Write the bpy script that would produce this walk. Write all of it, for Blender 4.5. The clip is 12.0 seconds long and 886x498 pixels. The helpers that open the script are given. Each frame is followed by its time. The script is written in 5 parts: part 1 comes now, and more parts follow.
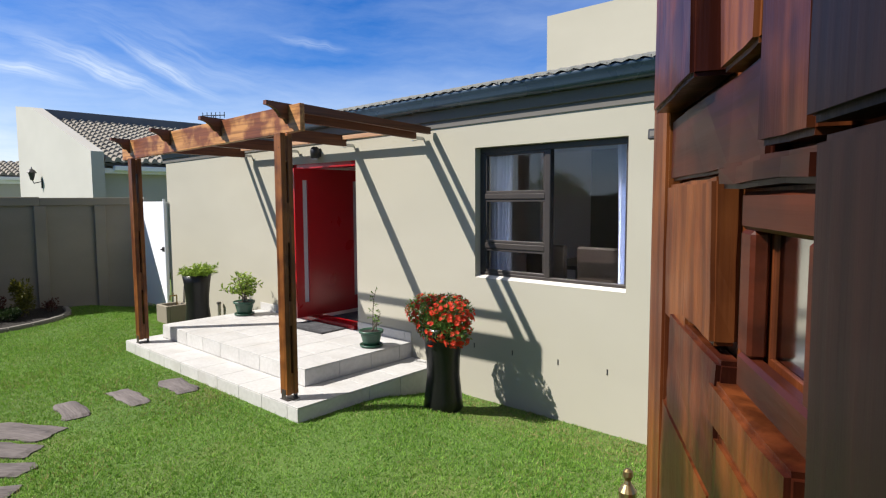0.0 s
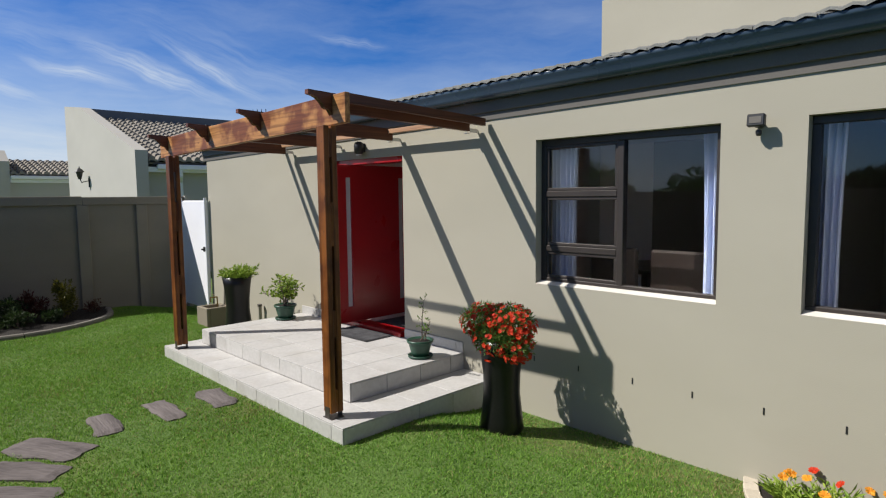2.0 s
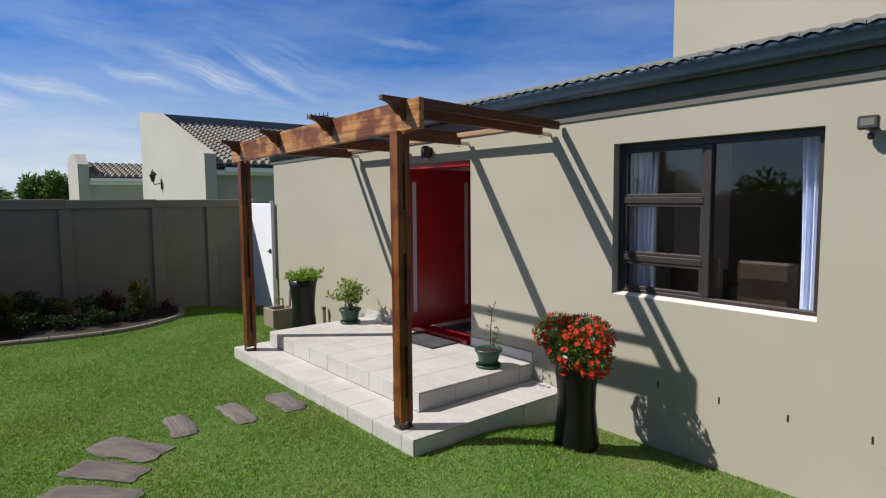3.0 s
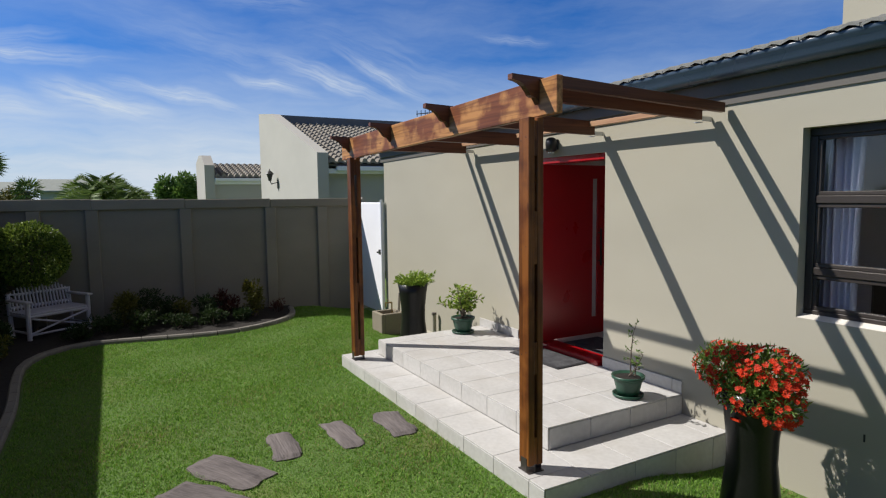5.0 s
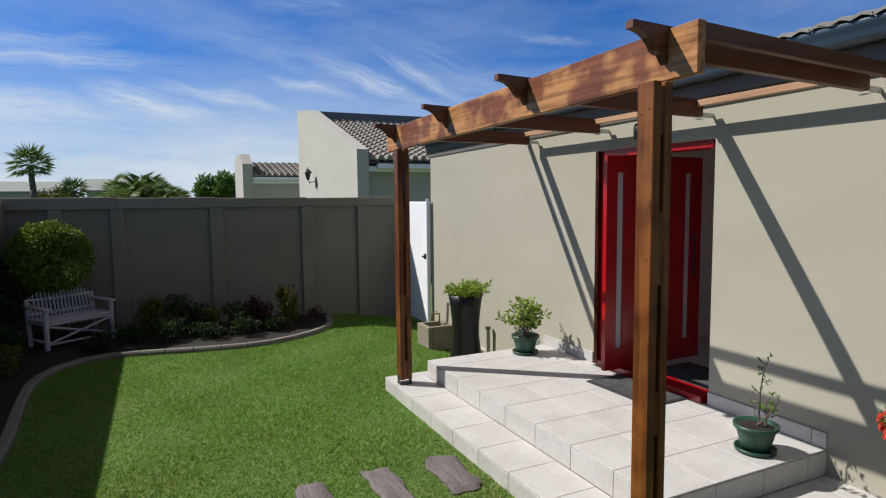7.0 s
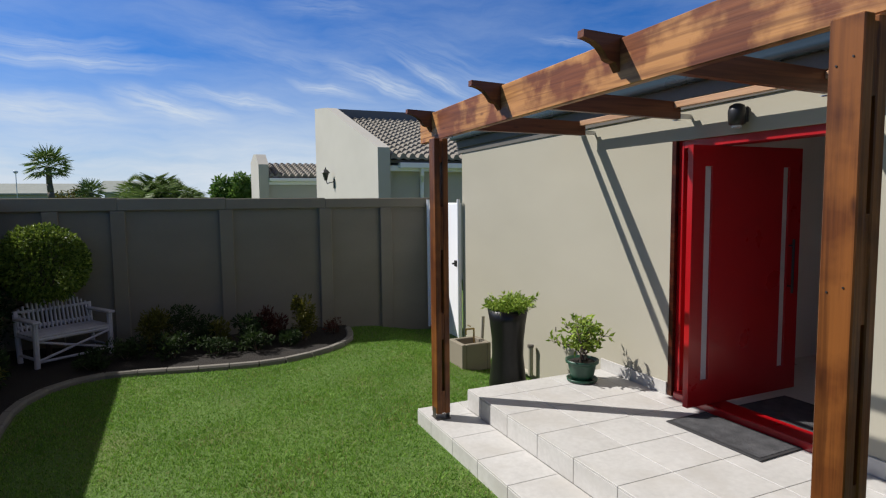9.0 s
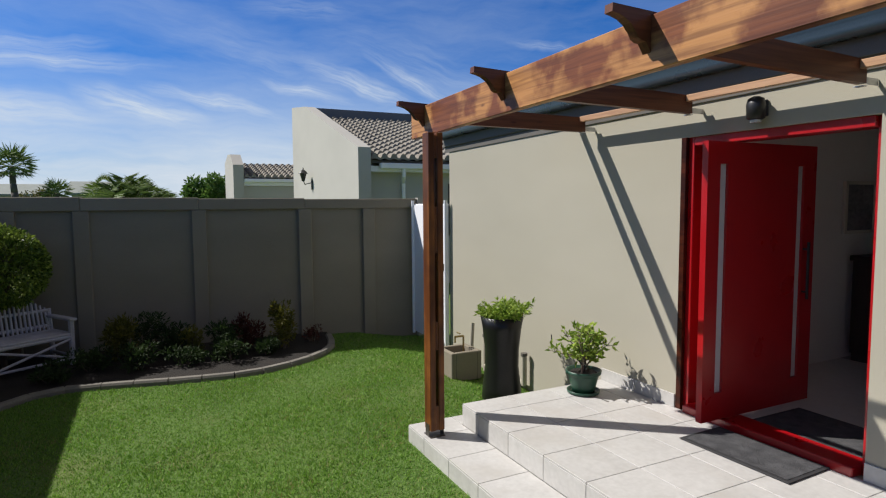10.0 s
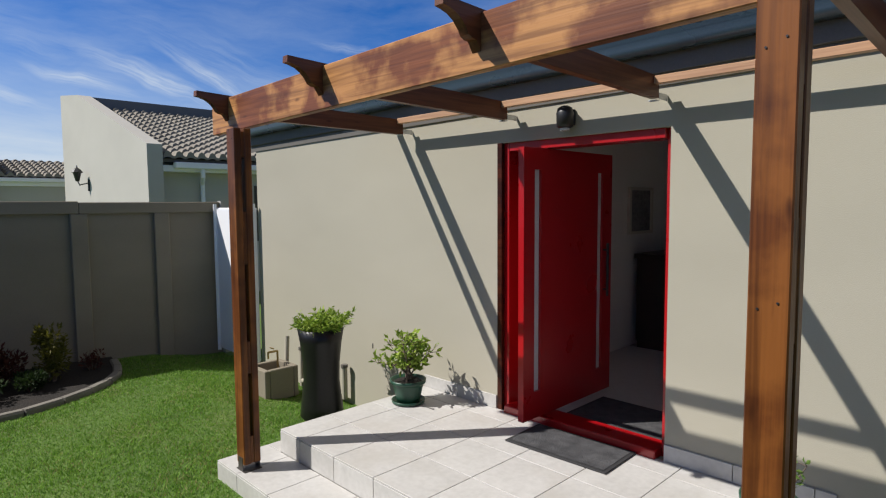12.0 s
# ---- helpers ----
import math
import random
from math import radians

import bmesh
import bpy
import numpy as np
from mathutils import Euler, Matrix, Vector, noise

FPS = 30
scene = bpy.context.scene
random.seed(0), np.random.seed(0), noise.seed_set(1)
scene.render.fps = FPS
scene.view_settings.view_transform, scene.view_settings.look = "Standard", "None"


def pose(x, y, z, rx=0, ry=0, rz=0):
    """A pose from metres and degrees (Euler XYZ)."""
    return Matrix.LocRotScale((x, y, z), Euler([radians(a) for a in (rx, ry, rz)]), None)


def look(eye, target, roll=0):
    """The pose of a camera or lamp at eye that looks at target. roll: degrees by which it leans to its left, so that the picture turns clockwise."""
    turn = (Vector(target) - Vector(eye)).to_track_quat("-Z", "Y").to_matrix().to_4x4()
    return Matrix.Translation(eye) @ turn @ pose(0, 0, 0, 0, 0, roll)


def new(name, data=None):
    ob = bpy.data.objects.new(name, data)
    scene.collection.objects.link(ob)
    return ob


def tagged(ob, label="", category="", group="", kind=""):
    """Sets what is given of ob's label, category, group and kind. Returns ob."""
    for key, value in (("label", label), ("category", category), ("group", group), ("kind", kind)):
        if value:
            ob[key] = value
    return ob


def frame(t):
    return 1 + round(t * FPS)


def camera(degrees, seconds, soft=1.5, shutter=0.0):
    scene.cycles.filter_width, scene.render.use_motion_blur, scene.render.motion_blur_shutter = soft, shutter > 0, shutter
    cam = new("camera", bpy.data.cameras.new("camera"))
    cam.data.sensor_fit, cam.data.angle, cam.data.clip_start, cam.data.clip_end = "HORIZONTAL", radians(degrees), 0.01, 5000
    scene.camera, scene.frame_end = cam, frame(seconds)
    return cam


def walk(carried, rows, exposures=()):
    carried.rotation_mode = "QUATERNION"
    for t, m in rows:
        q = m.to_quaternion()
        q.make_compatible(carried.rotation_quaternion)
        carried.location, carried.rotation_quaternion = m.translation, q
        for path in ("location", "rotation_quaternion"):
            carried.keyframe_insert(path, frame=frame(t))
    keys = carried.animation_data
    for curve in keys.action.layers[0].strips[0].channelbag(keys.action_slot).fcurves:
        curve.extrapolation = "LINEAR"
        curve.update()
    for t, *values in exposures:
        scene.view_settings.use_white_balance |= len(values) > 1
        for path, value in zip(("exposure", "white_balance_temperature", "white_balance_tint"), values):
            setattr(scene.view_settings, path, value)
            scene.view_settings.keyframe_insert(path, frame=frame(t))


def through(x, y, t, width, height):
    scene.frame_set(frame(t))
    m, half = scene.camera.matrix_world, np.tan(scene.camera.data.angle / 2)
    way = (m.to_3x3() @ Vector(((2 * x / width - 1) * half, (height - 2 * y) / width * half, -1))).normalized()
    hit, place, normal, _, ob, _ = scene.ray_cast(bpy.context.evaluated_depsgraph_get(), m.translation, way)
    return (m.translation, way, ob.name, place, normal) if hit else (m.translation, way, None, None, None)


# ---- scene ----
cam = camera(73.4, 12.0, 1.2)
PATH = [
    (0, (0.192, 0.376, 1.762), (-1.14, 1.858, 1.597), -0.3),
    (0.5, (0.07, 0.497, 1.753), (-1.265, 1.976, 1.585), -0.4),
    (1, (-0.057, 0.614, 1.769), (-1.408, 2.079, 1.6), -0.5),
    (1.5, (-0.153, 0.649, 1.782), (-1.531, 2.087, 1.606), -0.6),
    (2, (-0.26, 0.646, 1.779), (-1.685, 2.038, 1.603), -0.6),
    (2.5, (-0.334, 0.628, 1.803), (-1.815, 1.961, 1.631), -0.6),
    (3, (-0.448, 0.623, 1.825), (-1.993, 1.881, 1.653), -0.5),
    (3.5, (-0.602, 0.707, 1.847), (-2.228, 1.859, 1.671), -0.6),
    (5.5, (-1.324, 0.931, 1.835), (-3.082, 1.868, 1.66), -0.7),
    (6, (-1.586, 0.98, 1.833), (-3.359, 1.89, 1.658), -0.7),
    (6.5, (-1.787, 1.028, 1.834), (-3.569, 1.917, 1.659), -0.7),
    (7, (-2.014, 1.142, 1.815), (-3.812, 2.0, 1.642), -0.6),
    (7.5, (-2.214, 1.211, 1.803), (-4.026, 2.039, 1.629), -0.7),
    (9.5, (-3.086, 1.335, 1.791), (-4.908, 2.144, 1.626), -0.6),
    (10, (-3.244, 1.344, 1.775), (-5.032, 2.225, 1.618), -0.4),
    (10.5, (-3.332, 1.349, 1.774), (-5.062, 2.341, 1.617), -0.4),
    (11, (-3.425, 1.396, 1.782), (-5.078, 2.51, 1.624), -0.4),
    (11.5, (-3.463, 1.419, 1.792), (-5.027, 2.655, 1.634), -0.5),
    (12, (-3.495, 1.431, 1.786), (-4.919, 2.827, 1.634), -0.4),
]
walk(cam, [(t, look(eye, target, roll)) for t, eye, target, roll in PATH], [(0, 0.72, 6500, 10), (0.3, 0.62, 6500, 10), (0.7, 0.50, 6500, 10), (1.0, 0.36, 6500, 10), (1.6, 0.28, 6500, 10), (2.5, 0.26, 6500, 10), (5.5, 0.24, 6500, 10), (9.5, 0.26, 6500, 10), (12, 0.26, 6500, 10)])

# ---- world, sun ----
SUN_WAY = Vector((0.80, 1.0, -1.315)).normalized()
sun_data = bpy.data.lights.new("sun", "SUN")
sun_data.energy, sun_data.angle, sun_data.color = 5.0, radians(0.53), (1.0, 0.955, 0.90)
sun = new("sun", sun_data)
sun.matrix_world = look(-SUN_WAY * 30, (0, 0, 0))

world = bpy.data.worlds.new("sky")
scene.world = world
world.use_nodes = True
wn, wl = world.node_tree.nodes, world.node_tree.links
wn.clear()


def wnode(kind, **values):
    n = wn.new(kind)
    for key, value in values.items():
        n.inputs[int(key[1:])].default_value = value
    return n


sky = wn.new("ShaderNodeTexSky")
sky.sky_type, sky.sun_disc = "NISHITA", False
sky.sun_elevation, sky.sun_rotation = math.asin(-SUN_WAY.z), math.atan2(-SUN_WAY.x, -SUN_WAY.y)
sky.air_density, sky.dust_density, sky.ozone_density = 1.0, 0.3, 3.0
coords = wn.new("ShaderNodeTexCoord")
split = wn.new("ShaderNodeSeparateXYZ")
wl.new(coords.outputs["Generated"], split.inputs[0])


def wmath(op, a, b=None, c=None, clamp=False):
    n = wn.new("ShaderNodeMath")
    n.operation, n.use_clamp = op, clamp
    for k, v in enumerate((a, b, c)):
        if v is None:
            continue
        if isinstance(v, (int, float)):
            n.inputs[k].default_value = v
        else:
            wl.new(v, n.inputs[k])
    return n.outputs[0]


up = wmath("MAXIMUM", split.outputs[2], 0.0)
den = wmath("ADD", up, 0.06)
# bearing (degrees north of west) and height of the sight line
bearing = wmath("MULTIPLY", wmath("ARCTAN2", split.outputs[1], wmath("MULTIPLY", split.outputs[0], -1.0)), 57.2958)
height = wmath("MULTIPLY", wmath("ARCSINE", split.outputs[2]), 57.2958)
flat = wn.new("ShaderNodeCombineXYZ")
wl.new(bearing, flat.inputs[0])
wl.new(height, flat.inputs[1])
ripple = wnode("ShaderNodeTexNoise", i2=0.16, i3=3.0, i4=0.55)
wl.new(flat.outputs[0], ripple.inputs[0])
sway = wn.new("ShaderNodeVectorMath")
sway.operation = "MULTIPLY_ADD"
sway.inputs[1].default_value = (3.0, 2.2, 0.0)
wl.new(ripple.outputs["Color"], sway.inputs[0])
wl.new(flat.outputs[0], sway.inputs[2])


def veil(scale, turn_deg, low, gain):
    """Broad thin cirrus, drawn out along one direction."""
    mp = wn.new("ShaderNodeMapping")
    mp.inputs["Rotation"].default_value, mp.inputs["Scale"].default_value = (0, 0, radians(turn_deg)), scale
    wl.new(sway.outputs[0], mp.inputs[0])
    nz = wnode("ShaderNodeTexNoise", i2=1.0, i3=8.0, i4=0.62)
    wl.new(mp.outputs[0], nz.inputs[0])
    return wmath("MULTIPLY", wmath("SUBTRACT", nz.outputs[0], low, None, True), gain)


def strand(b, h, half_long, half_wide, turn_deg, strength):
    """One wisp of cirrus: a long soft lens filled with filaments."""
    mp = wn.new("ShaderNodeMapping")
    mp.vector_type = "TEXTURE"
    mp.inputs["Location"].default_value = (b + 1.5, h + 1.1, 0)
    mp.inputs["Rotation"].default_value = (0, 0, radians(turn_deg))
    mp.inputs["Scale"].default_value = (half_long, half_wide, 1)
    wl.new(sway.outputs[0], mp.inputs[0])
    ln = wn.new("ShaderNodeVectorMath")
    ln.operation = "LENGTH"
    wl.new(mp.outputs[0], ln.inputs[0])
    mask = wmath("SMOOTH_MIN", wmath("SUBTRACT", 1.0, ln.outputs["Value"], None, True), 1.0, 0.2)
    st = wn.new("ShaderNodeMapping")
    st.inputs["Location"].default_value = (b, h, 0)
    st.inputs["Scale"].default_value = (0.9, 2.0, 1)
    wl.new(mp.outputs[0], st.inputs[0])
    nz = wnode("ShaderNodeTexNoise", i2=1.6, i3=6.0, i4=0.65)
    wl.new(st.outputs[0], nz.inputs[0])
    fil = wmath("MULTIPLY_ADD", nz.outputs[0], 2.6, -0.62, True)
    return wmath("MULTIPLY", wmath("MULTIPLY", mask, fil), strength)


# bearing, height, half length, half width, slope, strength
STRANDS = [(13.5, 10.2, 4.5, 0.7, -14, 0.9), (19.0, 10.6, 7.0, 1.0, -21, 1.25), (23.5, 11.2, 5.5, 0.9, -27, 1.0), (5.5, 9.0, 6.5, 0.8, -11, 1.05), (-0.3, 8.2, 6.0, 1.5, -12, 1.2), (-9.0, 12.5, 7.5, 0.9, 2, 0.9), (-7.0, 11.3, 9.5, 0.9, 3, 1.15), (-10.0, 7.3, 8.0, 1.8, -4, 0.9), (13.2, 17.1, 6.0, 1.0, -3, 0.5), (36.0, 14.3, 4.0, 0.5, -6, 0.6), (10.0, 13.0, 14.0, 3.2, -12, 0.45), (25.0, 12.5, 14.0, 2.6, -17, 0.40)]
total = None
for spec in STRANDS:
    one = strand(*spec)
    total = one if total is None else wmath("ADD", total, one)
wisps = wmath("ADD", wmath("MULTIPLY", total, 0.52), veil((0.035, 0.16, 1), 14, 0.36, 0.70))
# milky band low over the horizon, held to the west to keep reflections blue
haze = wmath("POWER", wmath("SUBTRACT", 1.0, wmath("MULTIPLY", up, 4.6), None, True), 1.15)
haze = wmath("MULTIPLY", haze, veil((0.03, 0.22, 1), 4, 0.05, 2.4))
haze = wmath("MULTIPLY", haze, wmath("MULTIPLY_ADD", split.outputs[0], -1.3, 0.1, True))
# whiter sky round the sun, out of view, added to neutralise the blue fill
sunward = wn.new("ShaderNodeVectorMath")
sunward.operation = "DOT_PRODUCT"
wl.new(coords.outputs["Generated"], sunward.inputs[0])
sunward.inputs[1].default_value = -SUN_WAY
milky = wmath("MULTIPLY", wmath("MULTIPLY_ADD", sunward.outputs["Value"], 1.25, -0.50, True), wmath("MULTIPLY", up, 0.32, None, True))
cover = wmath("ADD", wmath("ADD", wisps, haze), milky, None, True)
# unseen warm pale layer overhead, added to fill the shade with neutral light
thin = wmath("MULTIPLY", wmath("MULTIPLY_ADD", up, 2.4, -0.85, True), 0.85)
mix = wn.new("ShaderNodeMix")
mix.data_type = "RGBA"
wl.new(cover, mix.inputs[0])
tint = wn.new("ShaderNodeMix")
tint.data_type, tint.blend_type = "RGBA", "MULTIPLY"
tint.inputs[0].default_value = 1.0
tint.inputs[7].default_value = (0.22, 0.74, 1.50, 1)
wl.new(sky.outputs[0], tint.inputs[6])
wl.new(tint.outputs[2], mix.inputs[6])
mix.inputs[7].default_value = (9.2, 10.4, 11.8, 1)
fill_sky = wn.new("ShaderNodeMix")
fill_sky.data_type = "RGBA"
fill_sky.inputs[7].default_value = (3.25, 3.0, 2.6, 1)
wl.new(thin, fill_sky.inputs[0])
wl.new(mix.outputs[2], fill_sky.inputs[6])
back = wnode("ShaderNodeBackground", i1=0.057)
wl.new(fill_sky.outputs[2], back.inputs[0])
wout = wn.new("ShaderNodeOutputWorld")
wl.new(back.outputs[0], wout.inputs[0])

# ---- materials ----


def material(name, dark, light, rough=0.7, grain=(60, 60, 60), stain=(1.5, 1.5, 1.5), bump=0.2, metal=0.0, vary=0.0, patch_colour=None, patch_amount=0.0, patch_scale=2.0, coat=0.0, distance=0.004, spec=0.5):
    """Two noises, fine and broad, between two colours; patches of a third; relief from the fine noise."""
    m = bpy.data.materials.new(name)
    m.use_nodes = True
    nt = m.node_tree
    bsdf = nt.nodes["Principled BSDF"]
    tex = nt.nodes.new("ShaderNodeTexCoord")
    info = nt.nodes.new("ShaderNodeObjectInfo")
    shift = nt.nodes.new("ShaderNodeVectorMath")
    shift.operation = "ADD"
    push = nt.nodes.new("ShaderNodeMath")
    push.operation, push.inputs[1].default_value = "MULTIPLY", 37.0
    nt.links.new(info.outputs["Random"], push.inputs[0])
    nt.links.new(tex.outputs["Object"], shift.inputs[0])
    nt.links.new(push.outputs[0], shift.inputs[1])
    outs = []
    for scale, detail in ((grain, 5.0), (stain, 4.0)):
        mp = nt.nodes.new("ShaderNodeMapping")
        mp.inputs["Scale"].default_value = scale
        nt.links.new(shift.outputs[0], mp.inputs[0])
        nz = nt.nodes.new("ShaderNodeTexNoise")
        nz.inputs["Scale"].default_value, nz.inputs["Detail"].default_value = 1.0, detail
        nt.links.new(mp.outputs[0], nz.inputs[0])
        outs.append(nz.outputs[0])
    add = nt.nodes.new("ShaderNodeMath")
    add.operation = "ADD"
    nt.links.new(outs[0], add.inputs[0])
    nt.links.new(outs[1], add.inputs[1])
    last = add.outputs[0]
    if vary:
        more = nt.nodes.new("ShaderNodeMath")
        more.operation, more.inputs[1].default_value = "MULTIPLY_ADD", vary
        nt.links.new(info.outputs["Random"], more.inputs[0])
        nt.links.new(last, more.inputs[2])
        last = more.outputs[0]
    ramp = nt.nodes.new("ShaderNodeMapRange")
    ramp.inputs[1].default_value, ramp.inputs[2].default_value = 0.65, 1.35 + vary
    nt.links.new(last, ramp.inputs[0])
    cm = nt.nodes.new("ShaderNodeMix")
    cm.data_type = "RGBA"
    cm.inputs[6].default_value, cm.inputs[7].default_value = (*dark, 1), (*light, 1)
    nt.links.new(ramp.outputs[0], cm.inputs[0])
    colour = cm.outputs[2]
    if patch_colour:
        pn = nt.nodes.new("ShaderNodeTexNoise")
        pn.inputs["Scale"].default_value, pn.inputs["Detail"].default_value = patch_scale, 6.0
        nt.links.new(shift.outputs[0], pn.inputs[0])
        pr = nt.nodes.new("ShaderNodeMapRange")
        pr.inputs[1].default_value, pr.inputs[2].default_value, pr.inputs[4].default_value = 0.5, 0.72, patch_amount
        nt.links.new(pn.outputs[0], pr.inputs[0])
        pm = nt.nodes.new("ShaderNodeMix")
        pm.data_type = "RGBA"
        pm.inputs[7].default_value = (*patch_colour, 1)
        nt.links.new(pr.outputs[0], pm.inputs[0])
        nt.links.new(colour, pm.inputs[6])
        colour = pm.outputs[2]
    nt.links.new(colour, bsdf.inputs["Base Color"])
    rr = nt.nodes.new("ShaderNodeMapRange")
    rr.inputs[3].default_value, rr.inputs[4].default_value = max(0.03, rough - 0.1), min(1.0, rough + 0.1)
    nt.links.new(outs[1], rr.inputs[0])
    nt.links.new(rr.outputs[0], bsdf.inputs["Roughness"])
    bsdf.inputs["Metallic"].default_value = metal
    bsdf.inputs["Specular IOR Level"].default_value = spec
    bsdf.inputs["Coat Weight"].default_value = coat
    bsdf.inputs["Coat Roughness"].default_value = 0.15
    if bump:
        bp = nt.nodes.new("ShaderNodeBump")
        bp.inputs["Strength"].default_value, bp.inputs["Distance"].default_value = bump, distance
        nt.links.new(outs[0], bp.inputs["Height"])
        nt.links.new(bp.outputs[0], bsdf.inputs["Normal"])
    return m


def leaf_material(name, dark, light, rough=0.5, through=0.25):
    """Leaves differ one by one and let some light through."""
    m = bpy.data.materials.new(name)
    m.use_nodes = True
    nt = m.node_tree
    bsdf = nt.nodes["Principled BSDF"]
    geo = nt.nodes.new("ShaderNodeNewGeometry")
    cm = nt.nodes.new("ShaderNodeMix")
    cm.data_type = "RGBA"
    cm.inputs[6].default_value, cm.inputs[7].default_value = (*dark, 1), (*light, 1)
    nt.links.new(geo.outputs["Random Per Island"], cm.inputs[0])
    nt.links.new(cm.outputs[2], bsdf.inputs["Base Color"])
    bsdf.inputs["Roughness"].default_value = rough
    bsdf.inputs["Specular IOR Level"].default_value = 0.3
    tr = nt.nodes.new("ShaderNodeBsdfTranslucent")
    nt.links.new(cm.outputs[2], tr.inputs[0])
    ms = nt.nodes.new("ShaderNodeMixShader")
    ms.inputs[0].default_value = through
    nt.links.new(bsdf.outputs[0], ms.inputs[1])
    nt.links.new(tr.outputs[0], ms.inputs[2])
    nt.links.new(ms.outputs[0], nt.nodes["Material Output"].inputs[0])
    return m


def wood(name, axis, dark, light, rough=0.45, worn=None, worn_amount=0.0, coat=0.15, knots=0.8, vary=0.12, sharp=0.0, worn_scale=2.6):
    """Stained timber with the grain along the axis 0, 1 or 2, darker knots and worn patches."""
    grain, stain = [110.0] * 3, [7.0] * 3
    grain[axis], stain[axis] = 2.5, 1.1
    m = material(name, dark, light, rough, grain, stain, 0.35, 0.0, vary, worn, worn_amount, worn_scale, coat, 0.002)
    if sharp:
        for n in m.node_tree.nodes:
            if n.bl_idname == "ShaderNodeMapRange" and abs(n.inputs[2].default_value - 0.72) < 1e-4:
                n.inputs[1].default_value, n.inputs[2].default_value = 0.5 - sharp, 0.5 + sharp
    nt = m.node_tree
    bsdf = nt.nodes["Principled BSDF"]
    source = bsdf.inputs["Base Color"].links[0].from_socket
    shift = next(n for n in nt.nodes if n.bl_idname == "ShaderNodeVectorMath")
    mp = nt.nodes.new("ShaderNodeMapping")
    scale = [10.0] * 3
    scale[axis] = 3.2
    mp.inputs["Scale"].default_value = scale
    nt.links.new(shift.outputs[0], mp.inputs[0])
    wob = nt.nodes.new("ShaderNodeTexNoise")
    wob.inputs["Scale"].default_value = 2.0
    nt.links.new(mp.outputs[0], wob.inputs[0])
    bend = nt.nodes.new("ShaderNodeMix")
    bend.data_type = "VECTOR"
    bend.inputs[0].default_value = 0.12
    nt.links.new(mp.outputs[0], bend.inputs[4])
    nt.links.new(wob.outputs["Color"], bend.inputs[5])
    vor = nt.nodes.new("ShaderNodeTexVoronoi")
    vor.inputs["Scale"].default_value = 1.0
    nt.links.new(bend.outputs[1], vor.inputs[0])
    spot = nt.nodes.new("ShaderNodeMapRange")
    spot.inputs[1].default_value, spot.inputs[2].default_value, spot.inputs[3].default_value, spot.inputs[4].default_value = 0.035, 0.11, knots, 0.0
    nt.links.new(vor.outputs["Distance"], spot.inputs[0])
    km = nt.nodes.new("ShaderNodeMix")
    km.data_type = "RGBA"
    km.inputs[7].default_value = (dark[0] * 0.45, dark[1] * 0.4, dark[2] * 0.4, 1)
    nt.links.new(spot.outputs[0], km.inputs[0])
    nt.links.new(source, km.inputs[6])
    # sharp dark growth lines along the board, bent round the knots
    ring = nt.nodes.new("ShaderNodeTexNoise")
    ring.inputs["Scale"].default_value, ring.inputs["Detail"].default_value, ring.inputs["Distortion"].default_value = 1.0, 6.0, 0.6
    lines = nt.nodes.new("ShaderNodeMapping")
    long_scale = [34.0] * 3
    long_scale[axis] = 1.6
    lines.inputs["Scale"].default_value = long_scale
    nt.links.new(shift.outputs[0], lines.inputs[0])
    nt.links.new(lines.outputs[0], ring.inputs[0])
    dark_line = nt.nodes.new("ShaderNodeMapRange")
    dark_line.inputs[1].default_value, dark_line.inputs[2].default_value, dark_line.inputs[3].default_value, dark_line.inputs[4].default_value = 0.38, 0.56, 0.55, 0.0
    nt.links.new(ring.outputs[0], dark_line.inputs[0])
    lm = nt.nodes.new("ShaderNodeMix")
    lm.data_type = "RGBA"
    lm.inputs[7].default_value = (dark[0] * 0.7, dark[1] * 0.65, dark[2] * 0.65, 1)
    nt.links.new(dark_line.outputs[0], lm.inputs[0])
    nt.links.new(km.outputs[2], lm.inputs[6])
    nt.links.new(lm.outputs[2], bsdf.inputs["Base Color"])
    return m


plaster = material("tan_plaster", (0.352, 0.330, 0.264), (0.408, 0.383, 0.310), 0.9, (220, 220, 220), (0.7, 0.7, 1.6), 0.25, spec=0.2)
# garden walls stand in shade; some of that darkness is put into this colour
plaster_wall = material("garden_plaster_with_shade", (0.200, 0.175, 0.134), (0.258, 0.229, 0.176), 0.92, (160, 160, 160), (1.1, 1.1, 2.2), 0.3, spec=0.2)
plaster_pale = material("pale_plaster", (0.40, 0.385, 0.35), (0.46, 0.445, 0.405), 0.9, (150, 150, 150), (0.8, 0.8, 1.4), 0.2, spec=0.2)
plaster_inside = material("inside_plaster", (0.76, 0.75, 0.72), (0.82, 0.81, 0.78), 0.9, (150, 150, 150), (0.8, 0.8, 1.4), 0.1, spec=0.2)
# living room dimness put into the wall colour, darker than the hall plaster
plaster_dim_room = material("dim_room_plaster", (0.16, 0.145, 0.125), (0.20, 0.18, 0.155), 0.9, (150, 150, 150), (0.8, 0.8, 1.4), 0.1, spec=0.2)
sill_paint = material("sill_paint", (0.58, 0.55, 0.48), (0.66, 0.62, 0.55), 0.8, (150, 150, 150), (2, 2, 2), 0.15)
white_paint = material("white_paint", (0.76, 0.77, 0.80), (0.84, 0.85, 0.87), 0.5, (90, 90, 90), (2, 2, 2), 0.1)
slate_paint = material("slate_blue_paint", (0.032, 0.053, 0.080), (0.048, 0.076, 0.110), 0.28, (120, 120, 120), (2, 2, 2), 0.08)
